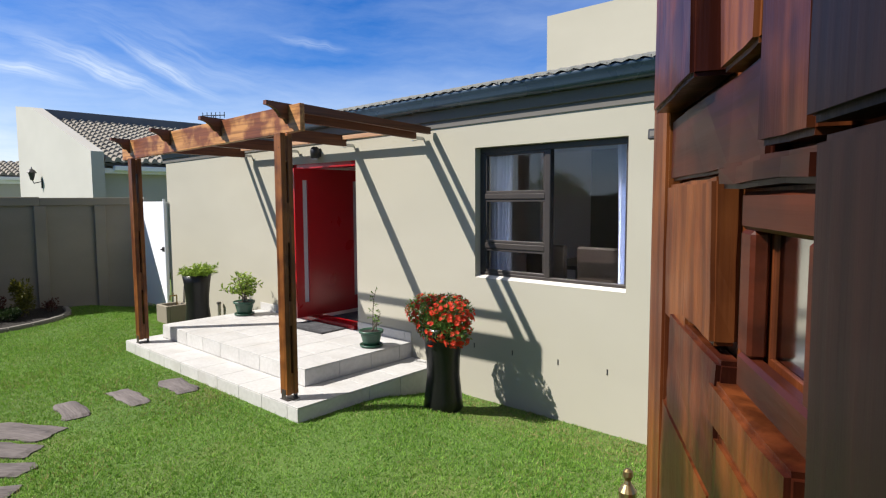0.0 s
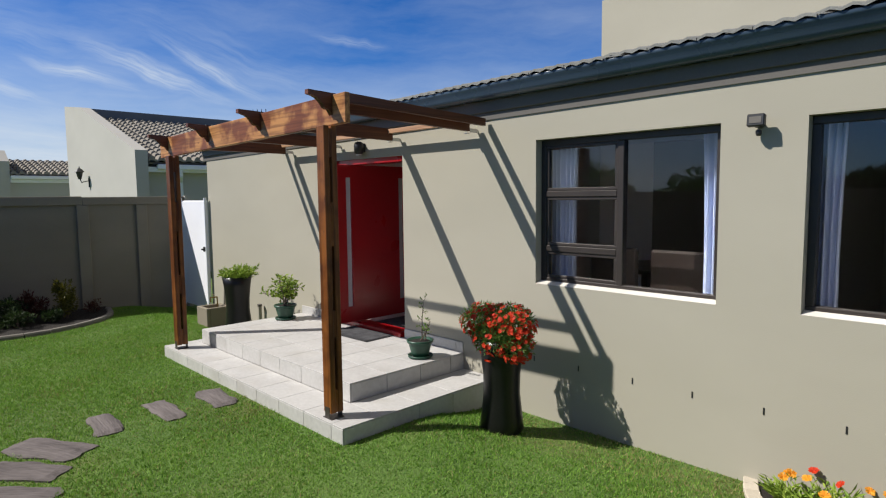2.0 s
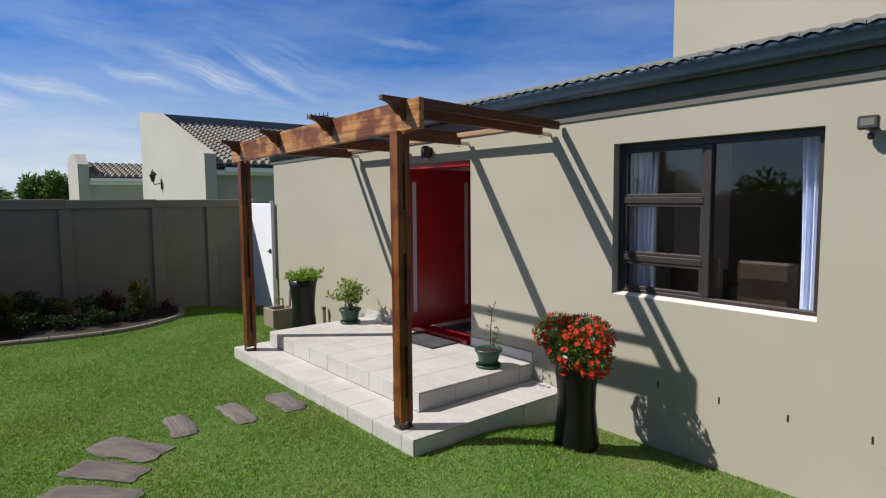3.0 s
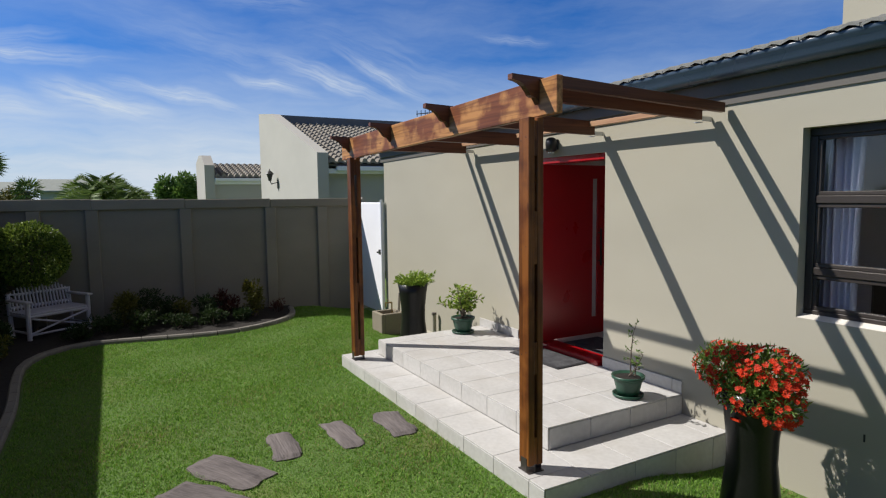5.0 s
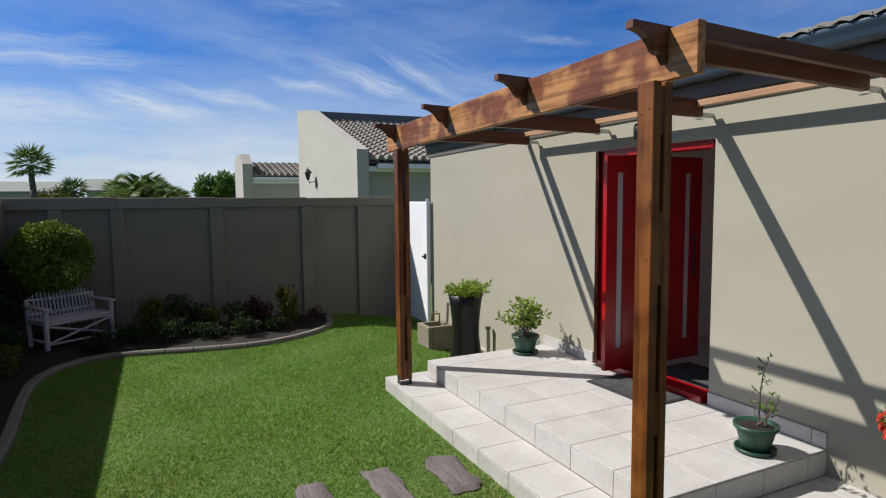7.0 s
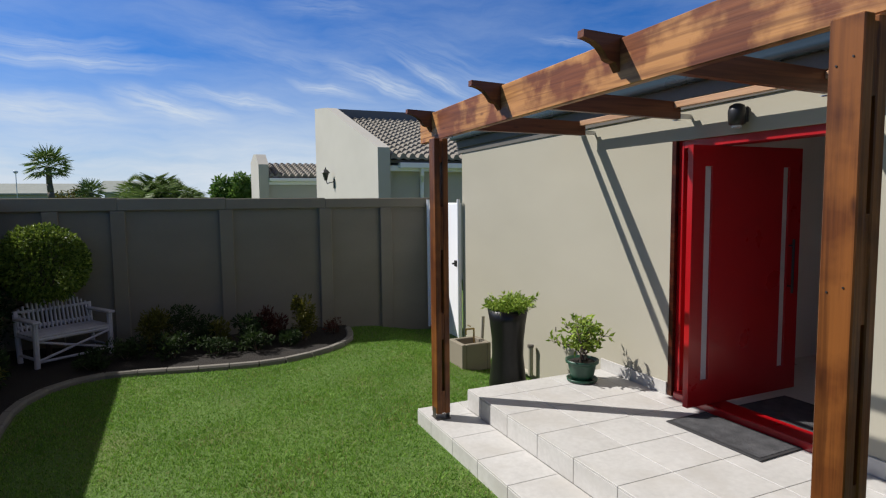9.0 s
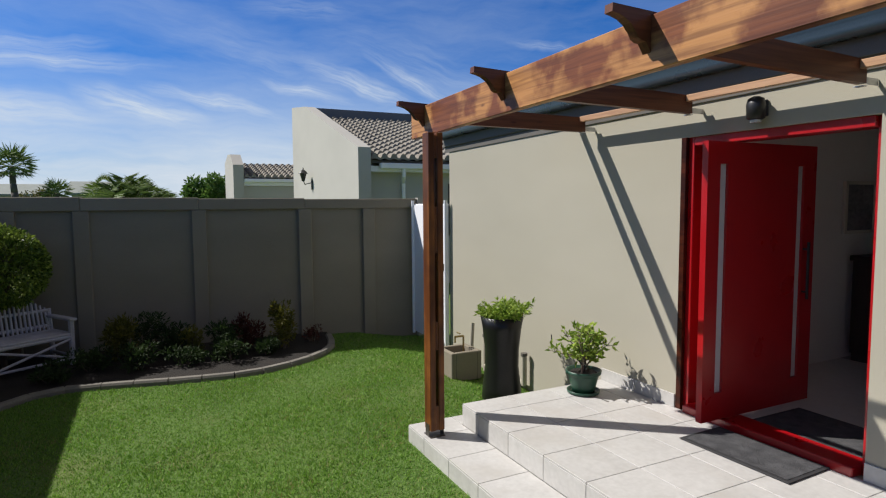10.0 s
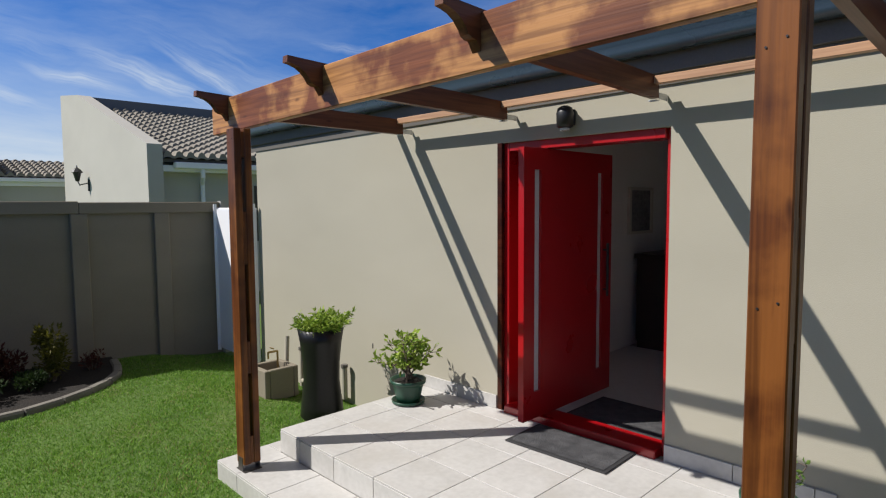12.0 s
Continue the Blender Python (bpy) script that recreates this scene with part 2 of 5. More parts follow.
soffit_paint = material("soffit_paint", (0.094, 0.086, 0.074), (0.124, 0.113, 0.098), 0.7, (120, 120, 120), (2, 2, 2), 0.1)
tile_dark = material("roof_tile_grey", (0.15, 0.15, 0.14), (0.26, 0.26, 0.24), 0.85, (90, 90, 90), (4, 4, 4), 0.5, vary=0.35, distance=0.006)
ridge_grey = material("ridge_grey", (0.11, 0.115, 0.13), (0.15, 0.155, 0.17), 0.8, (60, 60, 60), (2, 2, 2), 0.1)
tile_pale = material("roof_tile_pale", (0.15, 0.135, 0.115), (0.29, 0.265, 0.225), 0.85, (60, 60, 60), (2, 2, 2), 0.4)
red_paint = material("red_gloss_paint", (0.33, 0.004, 0.007), (0.38, 0.006, 0.010), 0.3, (90, 90, 90), (3, 3, 3), 0.04, coat=0.3)
frame_brown = material("bronze_frame", (0.028, 0.022, 0.019), (0.042, 0.034, 0.029), 0.42, (140, 140, 140), (3, 3, 3), 0.05)
porch_tile = material("porch_tile", (0.415, 0.405, 0.388), (0.54, 0.53, 0.51), 0.55, (30, 30, 30), (3.5, 3.5, 3.5), 0.06, vary=0.10, patch_colour=(0.41, 0.39, 0.355), patch_amount=0.6, patch_scale=3.2)
grout = material("grout", (0.42, 0.405, 0.38), (0.50, 0.485, 0.455), 0.95, (120, 120, 120), (5, 5, 5), 0.3)
beam_wood = wood("beam_wood", 0, (0.11, 0.032, 0.014), (0.27, 0.090, 0.033), 0.5, (0.52, 0.25, 0.085), 0.85, coat=0.05, sharp=0.06, worn_scale=4.5)
rafter_wood = wood("rafter_wood", 1, (0.085, 0.028, 0.012), (0.17, 0.058, 0.022), 0.5)
post_wood = wood("post_wood", 2, (0.050, 0.015, 0.005), (0.175, 0.054, 0.012), 0.42, (0.28, 0.100, 0.022), 0.6, coat=0.03, sharp=0.07, worn_scale=4.0)
for m_ in (beam_wood, rafter_wood, post_wood):
    m_.node_tree.nodes["Principled BSDF"].inputs["Specular IOR Level"].default_value = 0.28
batten_wood = wood("batten_wood", 0, (0.38, 0.20, 0.10), (0.55, 0.33, 0.18), 0.6)
gate_wood_x = wood("gate_wood_level", 0, (0.008, 0.002, 0.0015), (0.042, 0.008, 0.004), 0.36, (0.085, 0.018, 0.006), 0.7, 0.12, vary=0.55, sharp=0.10, worn_scale=6.5)
gate_wood_z = wood("gate_wood_upright", 2, (0.008, 0.002, 0.0015), (0.058, 0.011, 0.005), 0.36, (0.19, 0.052, 0.014), 0.7, 0.12, vary=0.55, sharp=0.09, worn_scale=6.0)
gate_wood_edge = wood("gate_wood_edge", 2, (0.045, 0.010, 0.004), (0.150, 0.040, 0.011), 0.40, (0.22, 0.072, 0.018), 0.7, 0.1, sharp=0.10, worn_scale=5.0)
# gate wood with the hinge side's shade put into its colour
gate_wood_shaded = wood("gate_wood_shaded", 2, (0.007, 0.004, 0.004), (0.020, 0.009, 0.007), 0.5, (0.035, 0.013, 0.007), 0.4, 0.0)
for m_ in (gate_wood_x, gate_wood_z, gate_wood_edge, gate_wood_shaded):
    m_.node_tree.nodes["Principled BSDF"].inputs["Specular IOR Level"].default_value = 0.18
    m_.node_tree.nodes["Principled BSDF"].inputs["Coat Weight"].default_value = 0.03
mirror_film = material("mirror_thin_cloudglass", (0.66, 0.67, 0.66), (0.70, 0.71, 0.70), 0.10, (3, 3, 3), (2, 2, 2), 0.0, metal=1.0)
galvanised = material("galvanised_steel", (0.45, 0.46, 0.47), (0.60, 0.61, 0.62), 0.45, (80, 80, 80), (6, 6, 6), 0.1, metal=0.9)
brass = material("aged_brass", (0.25, 0.18, 0.08), (0.45, 0.34, 0.16), 0.35, (80, 80, 80), (9, 9, 9), 0.1, metal=0.9)
black_metal = material("black_metal", (0.012, 0.012, 0.013), (0.025, 0.025, 0.026), 0.45, (120, 120, 120), (5, 5, 5), 0.08)
pot_black = material("glazed_black_pot", (0.006, 0.006, 0.006), (0.012, 0.012, 0.012), 0.32, (60, 60, 60), (5, 5, 5), 0.04, spec=0.35)
pot_green = material("green_plastic_pot", (0.012, 0.050, 0.030), (0.022, 0.080, 0.048), 0.4, (60, 60, 60), (6, 6, 6), 0.05)
soil = material("soil", (0.005, 0.004, 0.003), (0.019, 0.013, 0.009), 0.95, (70, 70, 70), (6, 6, 6), 0.9, distance=0.015)
kerb_stone = material("edging_concrete", (0.13, 0.12, 0.105), (0.21, 0.195, 0.17), 0.9, (80, 80, 80), (4, 4, 4), 0.5)
paver = material("pale_paver", (0.42, 0.37, 0.29), (0.56, 0.50, 0.40), 0.9, (90, 90, 90), (5, 5, 5), 0.4, vary=0.2)
sleeper = material("grey_sleeper", (0.055, 0.045, 0.044), (0.19, 0.165, 0.16), 0.9, (9, 90, 90), (2.5, 9, 9), 0.9, vary=0.15, distance=0.008)
mat_fibre = material("grey_doormat", (0.022, 0.022, 0.025), (0.105, 0.105, 0.11), 0.98, (260, 260, 260), (12, 12, 12), 0.9, distance=0.006)
mat_edge = material("doormat_border", (0.022, 0.022, 0.024), (0.035, 0.035, 0.037), 0.8, (120, 120, 120), (9, 9, 9), 0.3)
floor_tile = material("inside_floor_tile", (0.46, 0.44, 0.41), (0.54, 0.52, 0.49), 0.3, (20, 20, 20), (2, 2, 2), 0.03)
dark_furniture = material("dark_furniture", (0.020, 0.014, 0.012), (0.040, 0.028, 0.022), 0.4, (40, 40, 40), (4, 4, 4), 0.1)
curtain = material("pale_blue_curtain", (0.50, 0.58, 0.80), (0.62, 0.69, 0.88), 0.9, (300, 300, 60), (3, 3, 1), 0.2)
bench_paint = material("weathered_white_bench", (0.36, 0.345, 0.37), (0.52, 0.50, 0.53), 0.7, (90, 20, 90), (6, 6, 6), 0.3)
turf = material("lawn_ground", (0.064, 0.124, 0.020), (0.110, 0.190, 0.032), 0.95, (55, 55, 55), (1.3, 1.3, 1.3), 0.9, patch_colour=(0.17, 0.15, 0.055), patch_amount=0.45, patch_scale=1.2, distance=0.02)
blade = leaf_material("grass_blades", (0.058, 0.170, 0.013), (0.270, 0.460, 0.070), 0.6, 0.35)
blade_dry = leaf_material("dry_grass", (0.26, 0.22, 0.085), (0.38, 0.33, 0.15), 0.8, 0.25)
leaf_bright = leaf_material("bright_leaves", (0.13, 0.24, 0.022), (0.38, 0.48, 0.080))
leaf_mid = leaf_material("mid_leaves", (0.060, 0.13, 0.022), (0.17, 0.27, 0.055))
leaf_dark = leaf_material("dark_leaves", (0.012, 0.028, 0.008), (0.042, 0.072, 0.018), 0.7)
leaf_hedge = leaf_material("clipped_leaves", (0.035, 0.075, 0.010), (0.27, 0.35, 0.055))
leaf_yellow = leaf_material("yellow_leaves", (0.065, 0.070, 0.010), (0.17, 0.155, 0.024))
leaf_red = leaf_material("dark_red_leaves", (0.045, 0.012, 0.010), (0.10, 0.028, 0.018))
leaf_palm = leaf_material("palm_leaves", (0.040, 0.080, 0.020), (0.20, 0.28, 0.065))
petal_red = leaf_material("red_orange_petals", (0.36, 0.012, 0.006), (0.74, 0.062, 0.016), 0.5, 0.3)
petal_orange = leaf_material("orange_petals", (0.75, 0.22, 0.015), (0.90, 0.45, 0.04), 0.5, 0.3)
bark = material("bark", (0.06, 0.045, 0.035), (0.16, 0.12, 0.09), 0.95, (40, 40, 12), (5, 5, 2), 0.8, distance=0.01)
palm_bark = material("palm_bark", (0.07, 0.06, 0.055), (0.14, 0.12, 0.10), 0.95, (10, 10, 40), (3, 3, 3), 0.8, distance=0.02)
road_grey = material("far_roof", (0.20, 0.22, 0.20), (0.27, 0.29, 0.26), 0.9, (5, 5, 5), (1, 1, 1), 0.2)
picture_paint = material("picture", (0.10, 0.10, 0.11), (0.30, 0.30, 0.31), 0.6, (15, 15, 15), (3, 3, 3), 0.0)


def glass_material(name, tint_value=0.9, rough=0.0):
    m = bpy.data.materials.new(name)
    m.use_nodes = True
    b = m.node_tree.nodes["Principled BSDF"]
    b.inputs["Base Color"].default_value = (tint_value, tint_value, tint_value, 1)
    b.inputs["Roughness"].default_value, b.inputs["Transmission Weight"].default_value, b.inputs["IOR"].default_value = rough, 1.0, 1.5
    return m


glass = glass_material("window_glass", 0.86)
frosted = material("frosted_glass", (0.50, 0.51, 0.52), (0.56, 0.57, 0.58), 0.25, (40, 40, 40), (2, 2, 2), 0.0)

# ---- mesh helpers ----


def part(name, bm, mat, parent=None, label="", smooth=False):
    me = bpy.data.meshes.new(name)
    bm.to_mesh(me)
    bm.free()
    me.materials.append(mat)
    if smooth:
        me.shade_smooth()
    ob = new(name, me)
    if parent:
        ob.parent = parent
    if label:
        ob["label"] = label
    return ob


def empty(name, at=(0, 0, 0)):
    ob = new(name)
    ob.location = at
    ob.empty_display_size = 0.1
    return ob


def add_box(bm, x0, x1, y0, y1, z0, z1, bevel=0.0, turn=None):
    m = Matrix.Translation(((x0 + x1) / 2, (y0 + y1) / 2, (z0 + z1) / 2)) @ Matrix.Diagonal((abs(x1 - x0), abs(y1 - y0), abs(z1 - z0), 1))
    if turn:
        m = turn @ m
    made = bmesh.ops.create_cube(bm, size=1, matrix=m)["verts"]
    if bevel:
        edges = list({e for v in made for e in v.link_edges})
        bmesh.ops.bevel(bm, geom=edges, offset=bevel, segments=1, affect="EDGES")
    return bm


def box(*a, **k):
    return add_box(bmesh.new(), *a, **k)


def add_rod(bm, p0, p1, r0, r1=None, sides=10):
    p0, p1 = Vector(p0), Vector(p1)
    r1 = r0 if r1 is None else r1
    d = p1 - p0
    m = Matrix.Translation((p0 + p1) / 2) @ d.to_track_quat("Z", "Y").to_matrix().to_4x4()
    bmesh.ops.create_cone(bm, cap_ends=True, segments=sides, radius1=r0, radius2=max(r1, 1e-4), depth=d.length, matrix=m)
    return bm


def add_lathe(bm, profile, sides=28, at=(0, 0, 0), squared=0.0):
    rings = []
    for r, z in profile:
        ring = []
        for k in range(sides):
            a = 2 * math.pi * k / sides
            c, s = math.cos(a), math.sin(a)
            q = 1.0
            if squared:
                q = (1 - squared) + squared / max(abs(c), abs(s))
            ring.append(bm.verts.new((at[0] + r * q * c, at[1] + r * q * s, at[2] + z)))
        rings.append(ring)
    for a, b in zip(rings, rings[1:]):
        for k in range(sides):
            bm.faces.new((a[k], a[(k + 1) % sides], b[(k + 1) % sides], b[k]))
    bm.faces.new(rings[-1])
    bm.faces.new(rings[0][::-1])
    return bm


def add_prism(bm, outline, axis, a, b):
    """An outline in the two other axes, drawn out from a to b along the axis 0, 1 or 2."""
    def at(p, v):
        q = list(p)
        q.insert(axis, v)
        return q
    one = [bm.verts.new(at(p, a)) for p in outline]
    two = [bm.verts.new(at(p, b)) for p in outline]
    n = len(outline)
    bm.faces.new(one)
    bm.faces.new(two[::-1])
    for k in range(n):
        bm.faces.new((one[k], two[k], two[(k + 1) % n], one[(k + 1) % n]))
    bmesh.ops.recalc_face_normals(bm, faces=bm.faces[:])
    return bm


def raw_mesh(name, verts, faces, mat, parent=None, smooth=False):
    me = bpy.data.meshes.new(name)
    me.from_pydata(verts, [], faces)
    me.materials.append(mat)
    if smooth:
        me.shade_smooth()
    ob = new(name, me)
    if parent:
        ob.parent = parent
    return ob


def leaf_mesh(name, at, ways, length, width, mat, parent=None, fold=0.25):
    """Many small folded leaves: each a kite from its foot along its way."""
    at, ways = np.asarray(at, float), np.asarray(ways, float)
    n = len(at)
    rng = np.random.default_rng(n)
    ways /= np.linalg.norm(ways, axis=1, keepdims=True) + 1e-9
    side = np.cross(ways, rng.normal(size=(n, 3)))
    side /= np.linalg.norm(side, axis=1, keepdims=True) + 1e-9
    lift = np.cross(side, ways)
    size = (0.65 + 0.7 * rng.random((n, 1)))
    l, w = length * size, width * size
    v = np.empty((n, 4, 3))
    v[:, 0] = at
    v[:, 1] = at + ways * l * 0.45 + side * w / 2 + lift * w * fold
    v[:, 2] = at + ways * l
    v[:, 3] = at + ways * l * 0.45 - side * w / 2 + lift * w * fold
    k = np.arange(n)[:, None] * 4
    f = np.concatenate([k + [0, 1, 2], k + [0, 2, 3]])
    return raw_mesh(name, v.reshape(-1, 3).tolist(), f.tolist(), mat, parent)


def ball_points(rng, n, centre, radii, shell=0.6):
    d = rng.normal(size=(n, 3))
    d /= np.linalg.norm(d, axis=1, keepdims=True)
    r = (shell + (1 - shell) * rng.random((n, 1)) ** 0.6)
    return np.asarray(centre) + d * r * np.asarray(radii), d


# ---- plan ----
FACE = 4.70          # front of the house
LEFT, RIGHT = -9.86, 2.6
EAVE = 2.49


def ground_height(x, y):
    """The lawn falls a little towards the house wall."""
    b = min(max((y - 3.7) / 0.9, 0), 1)
    return -0.12 * b * b * (3 - 2 * b)


def steps_between(a, b, n):
    return [a + (b - a) * k / n for k in range(n + 1)]


# ground: one sheet to the horizon, fine in the garden
gx = [-900, -300, -120, -60, -30, -18] + steps_between(-12, 4, 80) + [8, 15, 40, 120, 300, 900]
gy = [-900, -300, -120, -60, -30, -12, -5] + steps_between(-1.5, 5.0, 40) + [8, 15, 30, 60, 120, 300, 900]
gverts = [(x, y, ground_height(x, y)) for y in gy for x in gx]
gfaces = [(j * len(gx) + i, j * len(gx) + i + 1, (j + 1) * len(gx) + i + 1, (j + 1) * len(gx) + i) for j in range(len(gy) - 1) for i in range(len(gx) - 1)]
tagged(raw_mesh("ground", gverts, gfaces, turf, smooth=True), "short green lawn turf over level ground", "ground", kind="structure")


# ---- house ----
WIN_1 = (-3.29, -1.80, 1.035, 2.238)
WIN_2 = (-1.295, 0.205, 1.035, 2.238)
DOOR = (-6.27, -5.00, 0.275, 2.21)
WALL_T = 0.24


def wall_with_openings(name, x0, x1, z0, z1, openings, y0, y1, mat):
    """A wall along x, built of blocks round its openings."""
    bm = bmesh.new()
    cuts = sorted(openings)
    x = x0
    for a, b, c, d in cuts:
        add_box(bm, x, a, y0, y1, z0, z1)
        if c > z0:
            add_box(bm, a, b, y0, y1, z0, c)
        if d < z1:
            add_box(bm, a, b, y0, y1, d, z1)
        x = b
    add_box(bm, x, x1, y0, y1, z0, z1)
    bmesh.ops.remove_doubles(bm, verts=bm.verts[:], dist=0.0005)
    return part(name, bm, mat)


tagged(wall_with_openings("wall_south", LEFT, RIGHT, -0.4, 2.75, [DOOR, WIN_1, WIN_2], FACE, FACE + WALL_T, plaster), "tan painted plaster front wall of the bungalow", "wall", kind="structure")
tagged(part("wall_west", box(LEFT, LEFT + WALL_T, FACE + WALL_T, 10.2, -0.4, 2.75), plaster), "tan plaster side wall of the bungalow", "wall", kind="structure")
tagged(part("wall_east", box(RIGHT - WALL_T, RIGHT, FACE + WALL_T, 10.2, -0.4, 2.75), plaster), "tan plaster end wall of the bungalow", "wall", kind="structure")
tagged(part("wall_north", box(LEFT, RIGHT, 10.2, 10.44, -0.4, 4.0), plaster), "tan plaster rear wall of the bungalow", "wall", kind="structure")
tagged(part("floor", box(LEFT + WALL_T, RIGHT - WALL_T, FACE + WALL_T, 10.2, 0.1, 0.30), floor_tile), "pale glossy floor tiles inside the house", "floor", kind="structure")
tagged(part("ceiling", box(LEFT + WALL_T, RIGHT - WALL_T, FACE + WALL_T, 10.2, 2.50, 2.58), plaster_inside), "plain pale plaster ceiling inside the house", "ceiling", kind="structure")
tagged(part("wall_hall_west", box(-6.62, -6.50, FACE + WALL_T, 8.6, 0.30, 2.5), plaster_inside), "pale plaster wall of the entrance hall", "wall", kind="structure")
tagged(part("wall_hall_east", box(-4.30, -4.18, FACE + WALL_T, 7.2, 0.30, 2.5), plaster_inside), "pale plaster partition between hall and living room", "wall", kind="structure")
tagged(part("wall_hall_north", box(-9.7, -4.18, 8.6, 8.72, 0.30, 2.5), plaster_inside), "pale plaster wall at the end of the hall", "wall", kind="structure")
tagged(part("wall_rooms", box(-1.62, -1.52, FACE + WALL_T, 8.6, 0.30, 2.5), plaster_dim_room), "plaster partition between two rooms, coloured dark for dimness", "wall", kind="structure")
tagged(part("wall_living_north", box(-4.18, 2.36, 8.6, 8.72, 0.30, 2.5), plaster_dim_room), "plaster rear wall of the living room, coloured dark for dimness", "wall", kind="structure")

# second storey block behind the roof
tagged(part("wall_upper_storey", box(-5.86, 4.5, 10.0, 16.0, 2.6, 5.10), plaster), "tan plaster upper storey block behind the roof", "wall", kind="structure")

# eaves: fascia board and gutter, which fall slightly to the west
FALL = Matrix.Translation((-3.6, 0, EAVE)) @ Matrix.Rotation(-0.0105, 4, "Y") @ Matrix.Translation((3.6, 0, -EAVE))
o = tagged(part("trim_fascia", box(LEFT - 0.1, RIGHT + 0.3, FACE - 0.035, FACE - 0.002, EAVE + 0.03, EAVE + 0.24, bevel=0.004), soffit_paint), "dark painted fascia board under the gutter", "fascia", kind="structure")
o.matrix_world = FALL
o = tagged(part("trim_eaves_band", box(LEFT - 0.1, RIGHT + 0.3, FACE - 0.012, FACE - 0.0015, EAVE - 0.035, EAVE + 0.03), soffit_paint), "narrow dark band under the fascia board", "trim", kind="structure")
o.matrix_world = FALL
gy1 = FACE - 0.036
bm = add_prism(bmesh.new(), [(gy1, EAVE + 0.13), (gy1 - 0.06, EAVE + 0.13), (gy1 - 0.082, EAVE + 0.142), (gy1 - 0.094, EAVE + 0.168), (gy1 - 0.098, EAVE + 0.205), (gy1 - 0.112, EAVE + 0.222), (gy1 - 0.118, EAVE + 0.245), (gy1 - 0.108, EAVE + 0.255), (gy1 - 0.100, EAVE + 0.240), (gy1 - 0.085, EAVE + 0.19), (gy1 - 0.06, EAVE + 0.142), (gy1 - 0.012, EAVE + 0.142), (gy1 - 0.010, EAVE + 0.26), (gy1, EAVE + 0.26)], 0, LEFT - 0.1, RIGHT + 0.3)
o = tagged(part("gutter", bm, slate_paint, smooth=True), "slate blue moulded gutter along the eaves", "gutter", kind="structure")
o.matrix_world = FALL
PITCH = 0.245


def roof_z(y):
    return EAVE + 0.275 + (y - 4.55) * PITCH


bm = add_prism(bmesh.new(), [(4.60, roof_z(4.60) - 0.075), (10.1, roof_z(10.1) - 0.075), (10.1, roof_z(10.1) - 0.035), (4.60, roof_z(4.60) - 0.035)], 0, LEFT - 0.1, RIGHT + 0.3)
roof = tagged(part("roof", bm, soffit_paint), "low pitched roof of grey concrete tiles", "roof", kind="structure")
roof.matrix_world = FALL


# ---- windows ----
def window(name, spec, left_split, parts_left, casements="west"):
    x0, x1, z0, z1 = spec
    e = empty(name, (x0, FACE, z0))
    tagged(e, "dark bronze framed window with pale blue curtains behind", "window", kind="structure")
    e.location = (0, 0, 0)
    fy0, fy1 = FACE + 0.075, FACE + 0.135
    f = 0.05
    bm = bmesh.new()
    for a in ((x0, x1, z0, z0 + f), (x0, x1, z1 - f, z1), (x0, x0 + f, z0 + f, z1 - f), (x1 - f, x1, z0 + f, z1 - f)):
        add_box(bm, a[0], a[1], fy0, fy1, a[2], a[3], bevel=0.005)
    part("window_frame", bm, frame_brown, e)
    bm = add_prism(bmesh.new(), [(FACE + 0.002, z0 + 0.0008), (FACE + 0.074, z0 + 0.0008), (FACE + 0.074, z0 + 0.022), (FACE + 0.002, z0 + 0.004)], 0, x0 + 0.001, x1 - 0.001)
    part("window_sill", bm, sill_paint, e, "pale plastered sloping sill")
    panes = []
    if left_split:
        part("mullion", box(left_split - 0.028, left_split + 0.028, fy0 - 0.004, fy1 + 0.004, z0 + f, z1 - f, bevel=0.005), frame_brown, e)
        rows = [z0 + f] + parts_left + [z1 - f]
        for k, (a, b) in enumerate(zip(rows, rows[1:])):
            if k:
                xl, xr = (x0 + f, left_split - 0.028) if casements == "west" else (left_split + 0.028, x1 - f)
                part("transom", box(xl, xr, fy0 - 0.002, fy1 + 0.002, a - 0.025, a + 0.025, bevel=0.005), frame_brown, e)
            lo, hi = (a + 0.025 if k else a), (b - 0.025 if k < len(rows) - 2 else b)
            s = 0.026
            bm = bmesh.new()
            xa, xb = (x0 + f, left_split - 0.028) if casements == "west" else (left_split + 0.028, x1 - f)
            for q in ((xa, xb, lo, lo + s), (xa, xb, hi - s, hi), (xa, xa + s, lo + s, hi - s), (xb - s, xb, lo + s, hi - s)):
                add_box(bm, q[0], q[1], fy0 + 0.008, fy1 - 0.012, q[2], q[3], bevel=0.004)
            part("casement", bm, frame_brown, e)
            panes.append((xa + s, xb - s, lo + s, hi - s))
        panes.append((left_split + 0.028, x1 - f, z0 + f, z1 - f) if casements == "west" else (x0 + f, left_split - 0.028, z0 + f, z1 - f))
    else:
        panes.append((x0 + f, x1 - f, z0 + f, z1 - f))
    for a, b, c, d in panes:
        p = part("pane", box(a - 0.004, b + 0.004, FACE + 0.104, FACE + 0.109, c - 0.004, d + 0.004), glass, e)
        p.visible_shadow = False
    return e


window("window_1", WIN_1, -2.555, [1.335, 1.79])
window("window_2", WIN_2, 0.205 - 0.53, [1.335, 1.79], "east")


